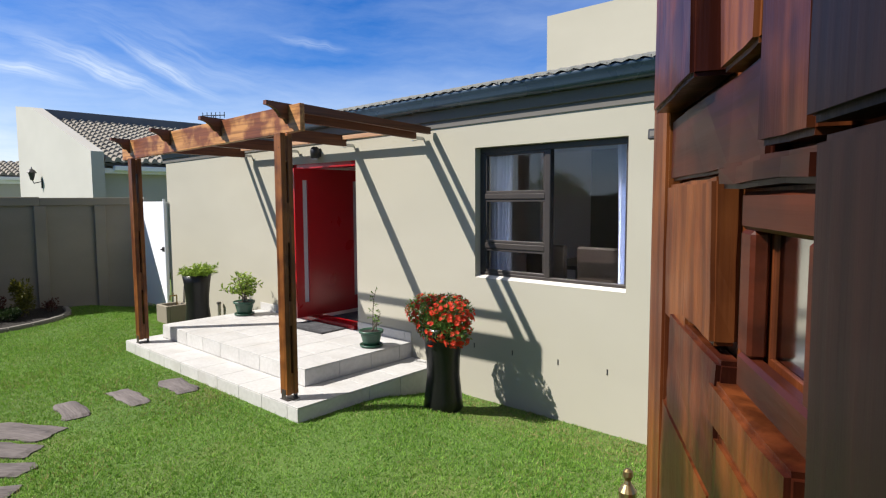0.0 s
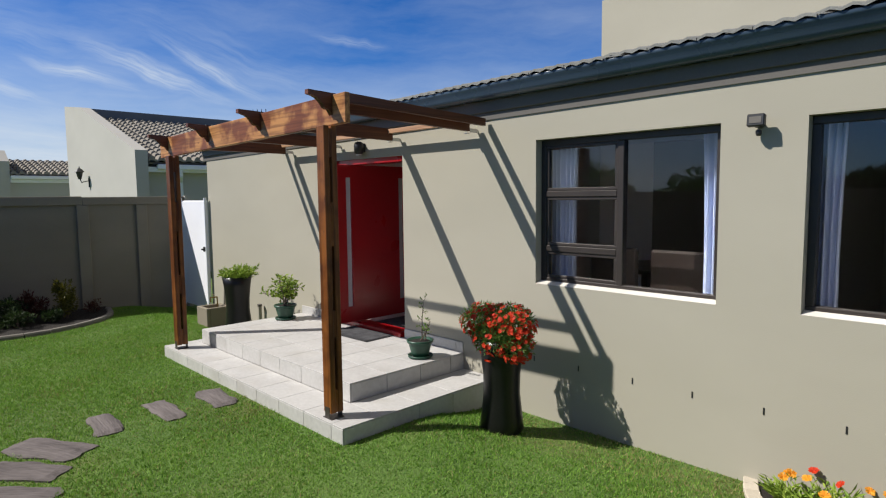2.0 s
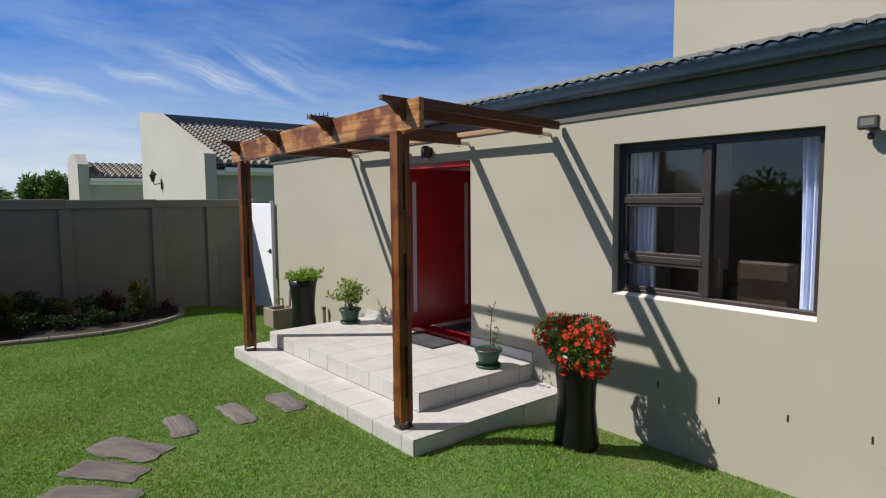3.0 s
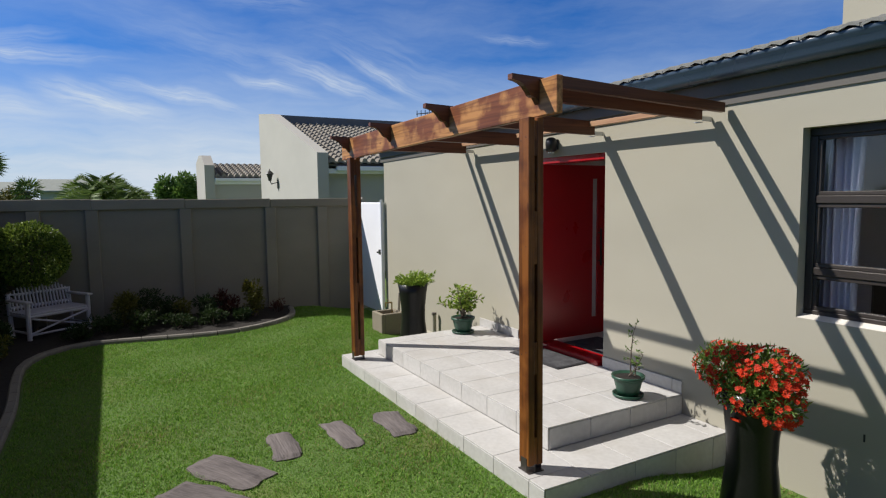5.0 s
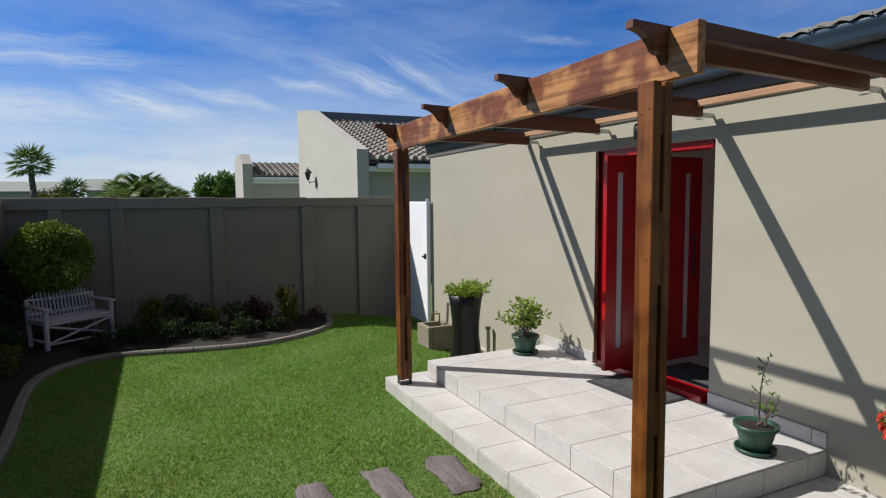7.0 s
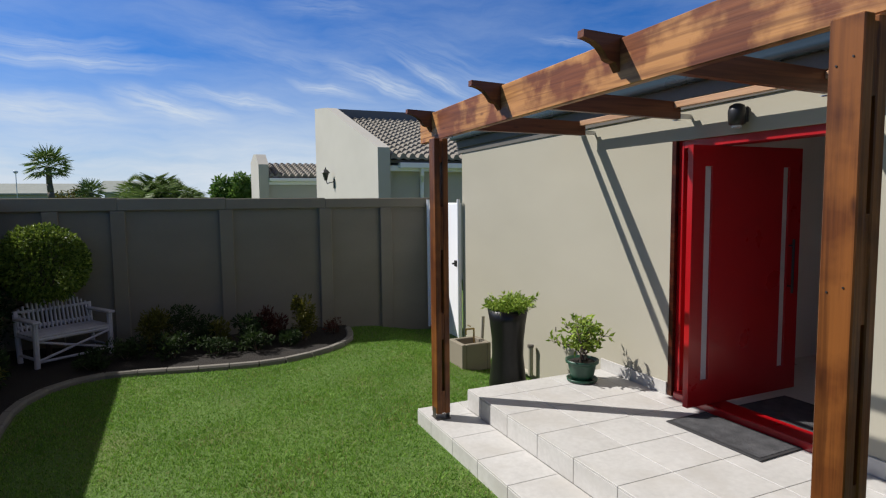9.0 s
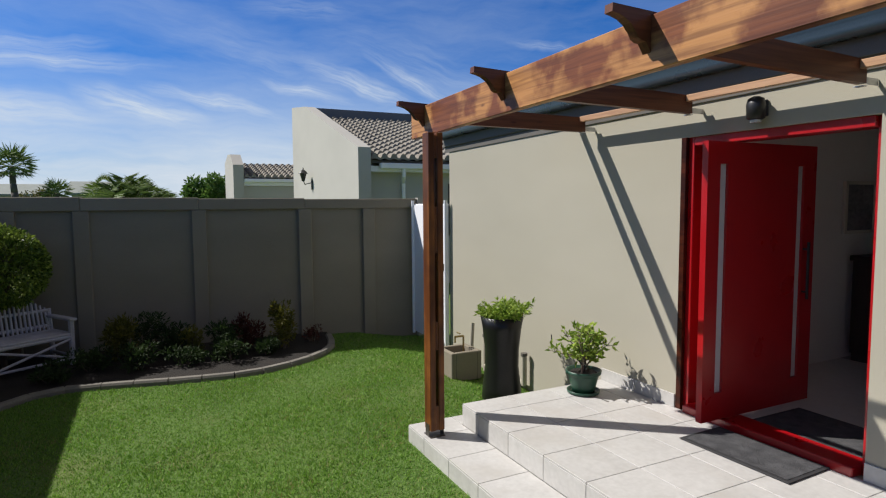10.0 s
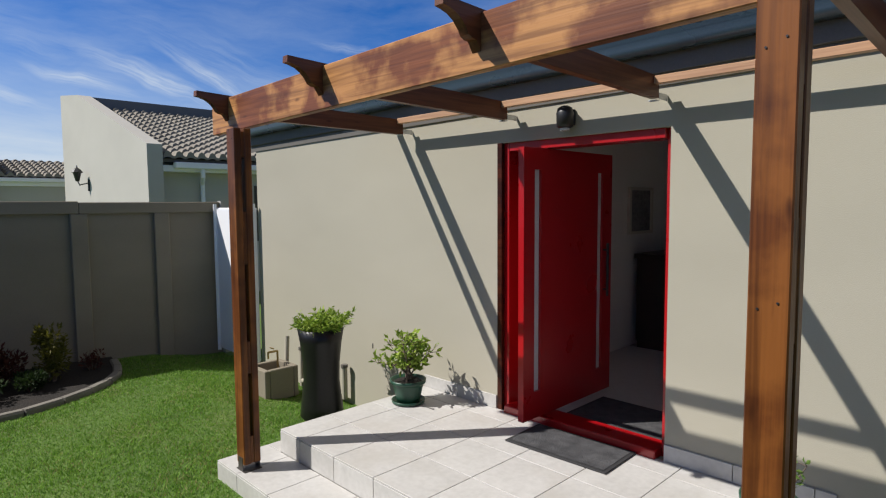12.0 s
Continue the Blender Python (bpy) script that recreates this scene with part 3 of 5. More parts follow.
def curtain_panel(x0, x1, z0, z1, y, folds):
    n = folds * 8
    verts, faces = [], []
    rng = random.Random(int(x0 * 100))
    amp = [0.5 + rng.random() for _ in range(folds + 1)]
    for k in range(n + 1):
        s = k / n
        x = x0 + (x1 - x0) * s
        for j in range(9):
            t = j / 8
            gather = 1 - 0.18 * math.sin(math.pi * t)
            xx = (x0 + x1) / 2 + (x - (x0 + x1) / 2) * gather
            yy = y + 0.03 * amp[int(s * folds)] * math.sin(2 * math.pi * folds * s + 0.6 * t)
            verts.append((xx, yy, z1 + (z0 - z1) * t))
    for k in range(n):
        for j in range(8):
            a = k * 9 + j
            faces.append((a, a + 1, a + 10, a + 9))
    e = empty("curtain", (0, 0, 0))
    raw = raw_mesh("cloth", verts, faces, curtain, e, smooth=True)
    sol = raw.modifiers.new("thick", "SOLIDIFY")
    sol.thickness = 0.003
    bm = add_rod(bmesh.new(), (x0 - 0.05, y, z1 + 0.02), (x1 + 0.05, y, z1 + 0.02), 0.012)
    part("curtain_rail", bm, galvanised, e)
    return tagged(e, "pale blue gathered cotton curtain hanging inside a window", "curtain", "curtains")


curtain_panel(-3.36, -3.06, 0.302, 2.30, 4.995, 6)
curtain_panel(-2.03, -1.76, 0.302, 2.30, 4.995, 5)
curtain_panel(-1.37, -1.15, 0.302, 2.30, 4.995, 5)
curtain_panel(-0.05, 0.20, 0.302, 2.30, 4.995, 5)


# ---- front door: pivot leaf standing open ----
e = empty("door_1")
tagged(e, "glossy red pivot front door standing open with slit windows", "door", kind="structure")
x0, x1, z0, z1 = DOOR
bm = bmesh.new()
add_box(bm, x0, x0 + 0.085, FACE + 0.03, FACE + 0.16, z0, z1, bevel=0.004)
add_box(bm, x1 - 0.045, x1, FACE + 0.058, FACE + 0.16, z0, z1, bevel=0.004)
add_box(bm, x0 + 0.085, x1 - 0.045, FACE + 0.03, FACE + 0.16, z1 - 0.06, z1, bevel=0.004)
part("door_frame", bm, red_paint, e)
part("jamb_lining", box(x0 + 0.001, x0 + 0.045, FACE - 0.004, FACE + 0.029, z0 + 0.002, z1 - 0.001, bevel=0.003), gate_wood_x, e, "dark brown outer jamb")
part("threshold", box(x0 + 0.085, x1 - 0.045, FACE - 0.03, FACE + 0.16, z0 + 0.002, z0 + 0.06, bevel=0.006), red_paint, e, "red painted raised threshold")
LEAF_X, LEAF_Y0, LEAF_Y1 = -5.875, 4.47, 5.56
lx0, lx1 = LEAF_X - 0.022, LEAF_X + 0.022
lz0, lz1 = z0 + 0.068, z1 - 0.065
slots = [(LEAF_Y0 + 0.115, LEAF_Y0 + 0.185), (LEAF_Y1 - 0.20, LEAF_Y1 - 0.13)]
bm = bmesh.new()
ys = [LEAF_Y0, slots[0][0], slots[0][1], slots[1][0], slots[1][1], LEAF_Y1]
sz0, sz1 = lz0 + 0.18, lz1 - 0.14
for k in range(5):
    if k in (1, 3):
        add_box(bm, lx0, lx1, ys[k], ys[k + 1], lz0, sz0)
        add_box(bm, lx0, lx1, ys[k], ys[k + 1], sz1, lz1)
    else:
        add_box(bm, lx0, lx1, ys[k], ys[k + 1], lz0, lz1)
bmesh.ops.remove_doubles(bm, verts=bm.verts[:], dist=0.0005)
leaf = part("door_leaf", bm, red_paint, e)
for a, b in slots:
    part("pane", box(LEAF_X - 0.004, LEAF_X + 0.004, a - 0.003, b + 0.003, sz0 - 0.003, sz1 + 0.003), frosted, leaf, "frosted glass slit")
for s in (-1, 1):
    bm = bmesh.new()
    hx = LEAF_X + s * 0.06
    add_rod(bm, (hx, LEAF_Y1 - 0.115, 1.08), (hx, LEAF_Y1 - 0.115, 1.48), 0.010)
    for hz in (1.13, 1.43):
        add_rod(bm, (LEAF_X + s * 0.02, LEAF_Y1 - 0.115, hz), (hx, LEAF_Y1 - 0.115, hz), 0.007)
    part("pull_handle", bm, black_metal, leaf, "dark metal pull bar", smooth=False)

# ---- pergola ----
pergola = empty("pergola")
tagged(pergola, "brown stained timber pergola standing over the porch", "pergola")
BX0, BX1, BY = -7.42, -3.79, 3.165
RISE = 0.0170          # the beam climbs a little to the east


def level(x):
    return 2.468 + (x + 7.1) * RISE


bm = add_prism(bmesh.new(), [(BX0, level(BX0) - 0.215), (BX1, level(BX1) - 0.215), (BX1, level(BX1)), (BX0, level(BX0))], 1, BY - 0.022, BY + 0.022)
bmesh.ops.bevel(bm, geom=bm.edges[:], offset=0.004, segments=1, affect="EDGES")
part("beam", bm, beam_wood, pergola, "front beam with worn orange stain")
RAFTERS = [-7.20, -6.12, -5.05, -3.97]
for x in RAFTERS:
    z = level(x)
    tail = [(2.945, z + 0.020), (2.943, z - 0.012), (2.97, z - 0.016), (3.005, z - 0.026), (3.035, z - 0.044), (3.06, z - 0.070), (3.075, z - 0.094), (3.095, z - 0.104), (3.115, z - 0.106), (BY - 0.023, z - 0.145)]
    body = [(BY - 0.023, z + 0.002), (BY + 0.023, z + 0.002), (BY + 0.023, z - 0.118), (4.60, 2.345 + 0.3 * (z - 2.47)), (4.60, 2.462 + 0.3 * (z - 2.47)), (BY + 0.02, z + 0.012)]
    bm = add_prism(bmesh.new(), tail + body, 0, x - 0.022, x + 0.022)
    r = part("rafter", bm, rafter_wood, pergola)
    bm = bmesh.new()
    add_box(bm, x + 0.0225, x + 0.025, 4.60, 4.697, 2.350, 2.385)
    add_box(bm, x - 0.024, x + 0.025, 4.57, 4.602, 2.340, 2.3445)
    part("bracket", bm, galvanised, r, "bright galvanised bracket")
for x in (-7.382, -3.83):
    bm = add_prism(bmesh.new(), [(BY + 0.024, level(x) - 0.07), (4.66, 2.40), (4.66, 2.465), (BY + 0.024, level(x))], 0, x - 0.019, x + 0.019)
    part("end_batten", bm, rafter_wood, pergola)
for y in (3.35, 4.556):
    for a, b in zip(RAFTERS, RAFTERS[1:]):
        z = 2.422 if y > 4 else (level(a) + level(b)) / 2 - 0.060
        part("cross_batten", box(a + 0.0225, b - 0.0225, y - 0.02, y + 0.02, z, z + 0.044, bevel=0.003), batten_wood, pergola, "paler unstained batten")


def post(x, y):
    p = empty("post", (x, y, 0.124))
    p.parent = pergola
    h = level(x) - 0.217 - 0.13
    for s in (-1, 1):
        part("plank", box(-0.05, 0.05, s * 0.0325 - 0.0225, s * 0.0325 + 0.0225, 0.045, h, bevel=0.004), post_wood, p)
    for a, b in ((0.05, 0.22), (0.62, 0.82), (1.30, 1.62), (1.95, h - 0.02)):
        part("spacer", box(-0.046, 0.046, -0.0095, 0.0095, a, b), post_wood, p)
    bm = bmesh.new()
    add_box(bm, -0.055, 0.055, -0.058, 0.058, 0.0, 0.006)
    for s in (-1, 1):
        add_box(bm, -0.03, 0.03, s * 0.0565 - 0.0015, s * 0.0565 + 0.0015, 0.006, 0.09)
    part("post_shoe", bm, frame_brown, p, "dark metal post shoe")
    for z in (0.06, 0.75, 1.4, 2.05):
        for xx in (-0.025, 0.022):
            part("screw", add_rod(bmesh.new(), (xx, -0.0552, z + xx * 0.4), (xx, -0.0575, z + xx * 0.4), 0.0032, sides=6), black_metal, p)


post(-6.97, 3.105)
post(-3.98, 3.105)

# ---- house fittings ----


def bulkhead(x, z):
    e = empty("door_lamp", (x, FACE, z))
    bm = bmesh.new()
    add_lathe(bm, [(0.035, -0.07), (0.052, -0.06), (0.055, 0.02), (0.045, 0.055), (0.02, 0.068)], 16, (0, -0.065, 0))
    part("shade", bm, black_metal, e, smooth=True)
    part("wall_plate", box(-0.04, 0.04, -0.02, 0.0, -0.05, 0.05, bevel=0.006), black_metal, e)
    part("lens", add_lathe(bmesh.new(), [(0.03, -0.085), (0.032, -0.0705)], 12, (0, -0.065, 0)), frosted, e)
    return tagged(e, "small black wall lamp fixed above the front door", "wall lamp")


bulkhead(-5.66, 2.325)

e = empty("floodlight", (-1.56, FACE, 2.20))
e.scale = (0.72, 0.72, 0.72)
tilt = Matrix.Translation((0, -0.11, 0.035)) @ Matrix.Rotation(radians(-6), 4, "X")
part("lamp_body", box(-0.07, 0.07, -0.03, 0.03, -0.052, 0.052, bevel=0.008, turn=tilt), black_metal, e)
part("reflector", box(-0.048, 0.048, -0.034, -0.0305, -0.028, 0.028, turn=tilt), soffit_paint, e)
part("sensor", add_lathe(bmesh.new(), [(0.015, -0.075), (0.024, -0.06), (0.025, -0.03), (0.015, -0.02)], 14, (0.01, -0.075, -0.02)), black_metal, e, "small motion sensor", smooth=True)
bm = bmesh.new()
add_box(bm, -0.03, 0.03, -0.06, 0.0, -0.02, 0.03, bevel=0.005)
add_rod(bm, (0, -0.02, 0), (0, -0.11, 0.03), 0.012)
part("arm", bm, black_metal, e)
tagged(e, "black floodlight with motion sensor fixed to the wall", "floodlight")

for x in (-3.30, -2.86, -2.39, -1.94, -1.48, -1.03, -0.58, -0.12, -7.75, -7.35):
    z = 0.385 if x > -5 else 0.50
    tagged(part("vent_slot", box(x - 0.005, x + 0.005, FACE - 0.003, FACE + 0.01, z - 0.023, z + 0.023), black_metal), "narrow black weep slot in the plaster wall", "vent", "weep slots")

# ---- garden walls ----
WX0, WX1 = -10.93, -11.42          # wall line at y = 4.6 and y = -1.0


def wall_x(y):
    return WX0 + (WX1 - WX0) * (4.6 - y) / 5.6


lean = math.atan2(WX0 - WX1, 5.6)
turn = Matrix.Translation((WX0, 4.6, 0)) @ Matrix.Rotation(-lean, 4, "Z")
gw = empty("wall_garden_west")
gw.matrix_world = turn
tagged(gw, "grey brown plastered garden wall with raised piers", "garden wall", kind="structure")
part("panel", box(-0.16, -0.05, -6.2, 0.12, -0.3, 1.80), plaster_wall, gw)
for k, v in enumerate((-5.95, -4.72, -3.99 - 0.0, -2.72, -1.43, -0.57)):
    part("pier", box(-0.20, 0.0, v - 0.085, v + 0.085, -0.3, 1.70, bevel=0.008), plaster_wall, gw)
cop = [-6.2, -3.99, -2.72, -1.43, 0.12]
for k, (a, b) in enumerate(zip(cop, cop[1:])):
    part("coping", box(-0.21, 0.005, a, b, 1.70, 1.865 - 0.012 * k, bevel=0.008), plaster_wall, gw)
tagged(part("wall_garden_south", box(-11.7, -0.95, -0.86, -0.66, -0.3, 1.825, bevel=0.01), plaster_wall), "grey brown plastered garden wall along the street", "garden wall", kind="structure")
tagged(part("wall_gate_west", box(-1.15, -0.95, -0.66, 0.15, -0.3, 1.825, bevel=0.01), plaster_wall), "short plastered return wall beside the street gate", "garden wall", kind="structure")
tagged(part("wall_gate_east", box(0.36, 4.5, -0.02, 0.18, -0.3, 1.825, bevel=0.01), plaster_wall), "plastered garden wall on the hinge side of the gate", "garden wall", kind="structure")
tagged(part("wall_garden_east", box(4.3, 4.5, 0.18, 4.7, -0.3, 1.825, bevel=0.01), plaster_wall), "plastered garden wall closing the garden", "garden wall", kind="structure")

# white side gate
e = empty("side_gate", (-10.385, 4.66, -0.06))
part("gate_sheet", box(-0.505, 0.545, -0.012, 0.012, 0.03, 1.80), white_paint, e)
bm = bmesh.new()
for x in (-0.49, 0.53):
    add_rod(bm, (x, -0.02, 0.0), (x, -0.02, 1.86), 0.022)
for z in (0.05, 1.80):
    add_rod(bm, (-0.49, 0.02, z), (0.52, 0.018, z), 0.014)
part("gate_frame", bm, white_paint, e)
bm = box(0.44, 0.51, -0.05, -0.013, 0.98, 1.06, bevel=0.006)
add_rod(bm, (0.475, -0.03, 1.02), (0.475, -0.09, 1.02), 0.012)
part("lock", bm, black_metal, e, "dark metal lock box")
tagged(e, "white painted sheet metal side gate, shut", "gate")
# added strip: the garden wall end's sunlight is put into its pale colour
tagged(part("trim_gate_jamb", box(-10.985, -10.895, 4.725, 4.80, -0.3, 1.84), plaster_pale), "pale strip for the sunlit end of the garden wall", "gate jamb", kind="structure")

# ---- pots ----


def tall_pot(name, at, height, r, label, category="planter"):
    e = empty(name, at)
    prof = [(r * 0.86, 0.0), (r * 0.95, 0.02), (r * 0.90, height * 0.15), (r * 0.78, height * 0.42), (r * 0.80, height * 0.62), (r * 0.90, height * 0.85), (r, height), (r * 0.93, height), (r * 0.86, height * 0.92)]
    part("pot", add_lathe(bmesh.new(), prof, 32, squared=0.14), pot_black, e, smooth=True)
    part("soil", add_lathe(bmesh.new(), [(r * 0.84, height * 0.90), (r * 0.80, height * 0.945)], 20, squared=0.14), soil, e)
    return tagged(e, label, category)


# big red flowering planter by the porch
fp = tall_pot("flower_planter", (-3.19, 4.135, ground_height(-3.19, 4.135)), 0.735, 0.172, "tall glossy black planter of red flowers on the lawn")
rng = np.random.default_rng(4)
lobes = [((-0.14, -0.05, 0.86), (0.19, 0.17, 0.14), 1.0), ((0.07, 0.0, 0.85), (0.21, 0.19, 0.16), 1.2), ((0.02, -0.10, 0.76), (0.19, 0.15, 0.13), 0.9), ((0.19, -0.05, 0.72), (0.12, 0.14, 0.14), 0.6)]
lp, lw, fpn, fw = [], [], [], []
for c, r, q in lobes:
    p, d = ball_points(rng, int(1500 * q), c, r, 0.25)
    keep = p[:, 2] > 0.61
    lp.append(p[keep])
    lw.append((d + [0, 0, 0.5] + rng.normal(size=d.shape) * 0.5)[keep])
    p, d = ball_points(rng, int(205 * q), c, np.asarray(r) * 1.06, 0.85)
    clear = np.array([noise.noise(Vector(v) * 7.0 + Vector((3, 1, 7))) > -0.30 for v in p])
    keep = (p[:, 2] > 0.60) & clear
    fpn.append(p[keep])
    fw.append((d + [-0.2, -0.3, 0.4])[keep])
leaf_mesh("foliage", np.concatenate(lp), np.concatenate(lw), 0.033, 0.010, leaf_mid, fp)


def flower_shape(radius, petals, mat, seed):
    """One open flower: a ring of cupped petals round a raised centre."""
    V, F = [], []
    rnd = random.Random(seed)
    for k in range(petals):
        a = 2 * math.pi * k / petals + rnd.uniform(-0.1, 0.1)
        l = radius * rnd.uniform(0.85, 1.1)
        b = len(V)
        for rr, da, zz in ((0.0, 0, 0), (0.6, -0.42, 0.25), (1.0, -0.2, 0.22), (1.0, 0.2, 0.22), (0.6, 0.42, 0.25)):
            V.append((l * rr * math.cos(a + da), l * rr * math.sin(a + da), l * zz))
        F += [(b, b + 1, b + 2), (b, b + 2, b + 3), (b, b + 3, b + 4)]
    me = bpy.data.meshes.new("flower")
    me.from_pydata(V, [], F)
    me.materials.append(mat)
    return me


def set_flowers(parent, pts, ways, shapes_):
    for k, (p, w) in enumerate(zip(pts, ways)):
        o = new("flower", shapes_[k % len(shapes_)])
        o.parent = parent
        o.matrix_local = Matrix.Translation(p) @ Vector(w).to_track_quat("Z", "Y").to_matrix().to_4x4()


red_flowers = [flower_shape(0.0155 + 0.0025 * k, 8, petal_red, k) for k in range(4)]
set_flowers(fp, np.concatenate(fpn), np.concatenate(fw), red_flowers)
part("tag", box(-0.03, 0.03, -0.172, -0.158, 0.585, 0.596), petal_red, fp, "small red maker's mark on the pot")

# tall planter with pale green plant beside the porch
tp = tall_pot("green_planter", (-7.72, 4.13, 0.0), 0.76, 0.185, "tall black planter with a bushy pale green plant")
pts, ways = [], []
rng = np.random.default_rng(8)
for _ in range(70):
    a, r0 = rng.random() * 6.28, rng.random() * 0.15
    reach, up_ = 0.03 + rng.random() * 0.13, 0.06 + rng.random() * 0.15
    foot = np.array([r0 * math.cos(a), r0 * math.sin(a), 0.71])
    for s in np.linspace(0.25, 1, 13):
        p = foot + np.array([math.cos(a) * reach * s, math.sin(a) * reach * s, up_ * (1.6 * s - 0.7 * s * s)])
        for _k in range(2):
            pts.append(p + rng.normal(size=3) * 0.008)
            ways.append(rng.normal(size=3) + [math.cos(a), math.sin(a), 0.5])
leaf_mesh("foliage", pts, ways, 0.045, 0.014, leaf_bright, tp)


def round_pot(name, at, label, r=0.155, h=0.21):
    h = r * 1.36
    e = empty(name, at)
    part("saucer", add_lathe(bmesh.new(), [(r * 0.78, 0.0), (r * 0.92, 0.008), (r * 0.95, 0.028), (r * 0.90, 0.028), (r * 0.86, 0.012)], 28), pot_green, e, smooth=True)
    prof = [(r * 0.62, 0.013), (r * 0.70, 0.05), (r * 0.86, h * 0.75), (r * 0.90, h * 0.84), (r * 1.0, h * 0.86), (r * 1.02, h), (r * 0.95, h), (r * 0.90, h * 0.9)]
    part("pot", add_lathe(bmesh.new(), prof, 28), pot_green, e, smooth=True)
    part("soil", add_lathe(bmesh.new(), [(r * 0.88, h * 0.85), (r * 0.7, h * 0.93)], 20), soil, e)
    return tagged(e, label, "potted plant", "green pots on the porch")


def stem_plant(parent, z, stems, leaf_len, leaf_w, per, mat, seed, spread):
    rng = np.random.default_rng(seed)
    bm = bmesh.new()
    pts, ways = [], []
    for height, ang, lean_, twigs in stems:
        p = Vector((rng.normal() * 0.02, rng.normal() * 0.02, z))
        d = Vector((math.cos(ang) * lean_, math.sin(ang) * lean_, 1)).normalized()
        n = 6
        for k in range(n):
            q = p + d * height / n
            add_rod(bm, p, q, 0.007 * (1 - k / (n + 2)), 0.007 * (1 - (k + 1) / (n + 2)), 5)
            d = (d + Vector(rng.normal(size=3) * 0.13)).normalized()
            if k >= 1:
                for _t in range(twigs):
                    w = Vector((rng.normal(), rng.normal(), 0.35 + rng.random() * 0.4)).normalized()
                    tip = q + w * spread * (0.5 + rng.random() * 0.6)
                    add_rod(bm, q, tip, 0.0028, 0.0015, 4)
                    for _j in range(per):
                        s = 0.3 + 0.75 * rng.random()
                        pts.append(q + w * spread * s)
                        ways.append(Vector(rng.normal(size=3)) * 0.8 + w)
            p = q
    part("stems", bm, bark, parent)
    leaf_mesh("foliage", [tuple(v) for v in pts], [tuple(v) for v in ways], leaf_len, leaf_w, mat, parent)


PLAT = 0.283
rp = round_pot("shrub_pot", (-6.84, 4.33, PLAT), "leafy green shrub in a round green pot on the porch", 0.135)
stem_plant(rp, 0.17, [(0.37, 0.4, 0.10, 5), (0.33, 2.4, 0.40, 5), (0.31, 4.4, 0.50, 5), (0.33, 5.5, 0.42, 5), (0.31, 3.4, 0.50, 5), (0.29, 0.1, 0.62, 5), (0.26, 1.3, 0.55, 5)], 0.056, 0.025, 3, leaf_bright, 3, 0.080)
rp = round_pot("sparse_pot", (-4.32, 4.30, PLAT), "sparse twiggy seedling in a round green pot on the porch", 0.124)
stem_plant(rp, 0.16, [(0.38, 2.8, 0.10, 2), (0.24, 0.2, 0.9, 2), (0.12, 1.6, 0.5, 1)], 0.030, 0.015, 3, leaf_mid, 11, 0.055)

# ---- door mats ----


def doormat(name, at, w, d, turn_deg, label):
    e = empty(name, at)
    e.rotation_euler = (0, 0, radians(turn_deg))
    part("border", box(-w / 2, w / 2, -d / 2, d / 2, 0.0, 0.006, bevel=0.002), mat_edge, e)
    bm = bmesh.new()
    bmesh.ops.create_grid(bm, x_segments=60, y_segments=36, size=0.5)
    for v in bm.verts:
        v.co = Vector((v.co.x * (w - 0.05), v.co.y * (d - 0.05), 0.0085 + 0.003 * noise.noise(v.co * 60)))
    part("mat_surface", bm, mat_fibre, e)
    return tagged(e, label, "doormat")


doormat("doormat", (-5.50, 4.47, PLAT + 0.004), 0.70, 0.38, 2, "flat dark grey fibre doormat lying outside the front door")
doormat("inner_doormat", (-5.42, 5.14, 0.302), 0.80, 0.55, 0, "dark grey doormat lying just inside the front door")

# ---- garden tap ----
e = empty("garden_tap", (-8.76, 4.24, -0.03))
e.scale = (0.84, 0.84, 0.92)
bm = bmesh.new()
for a in ((-0.22, 0.20, -0.20, -0.14), (-0.22, 0.20, 0.16, 0.22), (-0.22, -0.16, -0.14, 0.16), (0.14, 0.20, -0.14, 0.16)):
    add_box(bm, a[0], a[1], a[2], a[3], -0.06, 0.27, bevel=0.008)
add_box(bm, -0.16, 0.14, -0.14, 0.16, -0.06, 0.15)
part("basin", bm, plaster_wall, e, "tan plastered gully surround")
bm = bmesh.new()
add_rod(bm, (-0.1, 0.23, 0.1), (-0.16, 0.29, 0.52), 0.028)
part("standpipe", bm, plaster, e)
bm = bmesh.new()
add_rod(bm, (-0.06, 0.1, 0.1), (-0.06, 0.1, 0.40), 0.012)
add_rod(bm, (-0.06, 0.1, 0.40), (-0.06, -0.02, 0.40), 0.012)
add_rod(bm, (-0.06, -0.02, 0.405), (-0.06, -0.02, 0.33), 0.011)
add_rod(bm, (-0.10, 0.03, 0.44), (-0.02, 0.03, 0.44), 0.008)
part("tap", bm, brass, e, "small brass tap")
tagged(e, "garden tap over a small plastered gully block", "tap")
e = empty("drain_pipe", (0, 0, -0.10))
bm = bmesh.new()
add_rod(bm, (-8.88, 4.64, 0.0), (-8.88, 4.64, 0.40), 0.028)
add_rod(bm, (-8.88, 4.64, 0.06), (-8.12, 4.64, 0.06), 0.028)
add_rod(bm, (-8.12, 4.64, 0.04), (-8.12, 4.64, 0.36), 0.028)
part("pipe", bm, plaster, e)
for x, z in ((-8.88, 0.38), (-8.12, 0.34)):
    part("collar", add_rod(bmesh.new(), (x, 4.64, z), (x, 4.64, z + 0.03), 0.034), soffit_paint, e)
tagged(e, "tan painted waste pipe along the foot of the wall", "pipe")

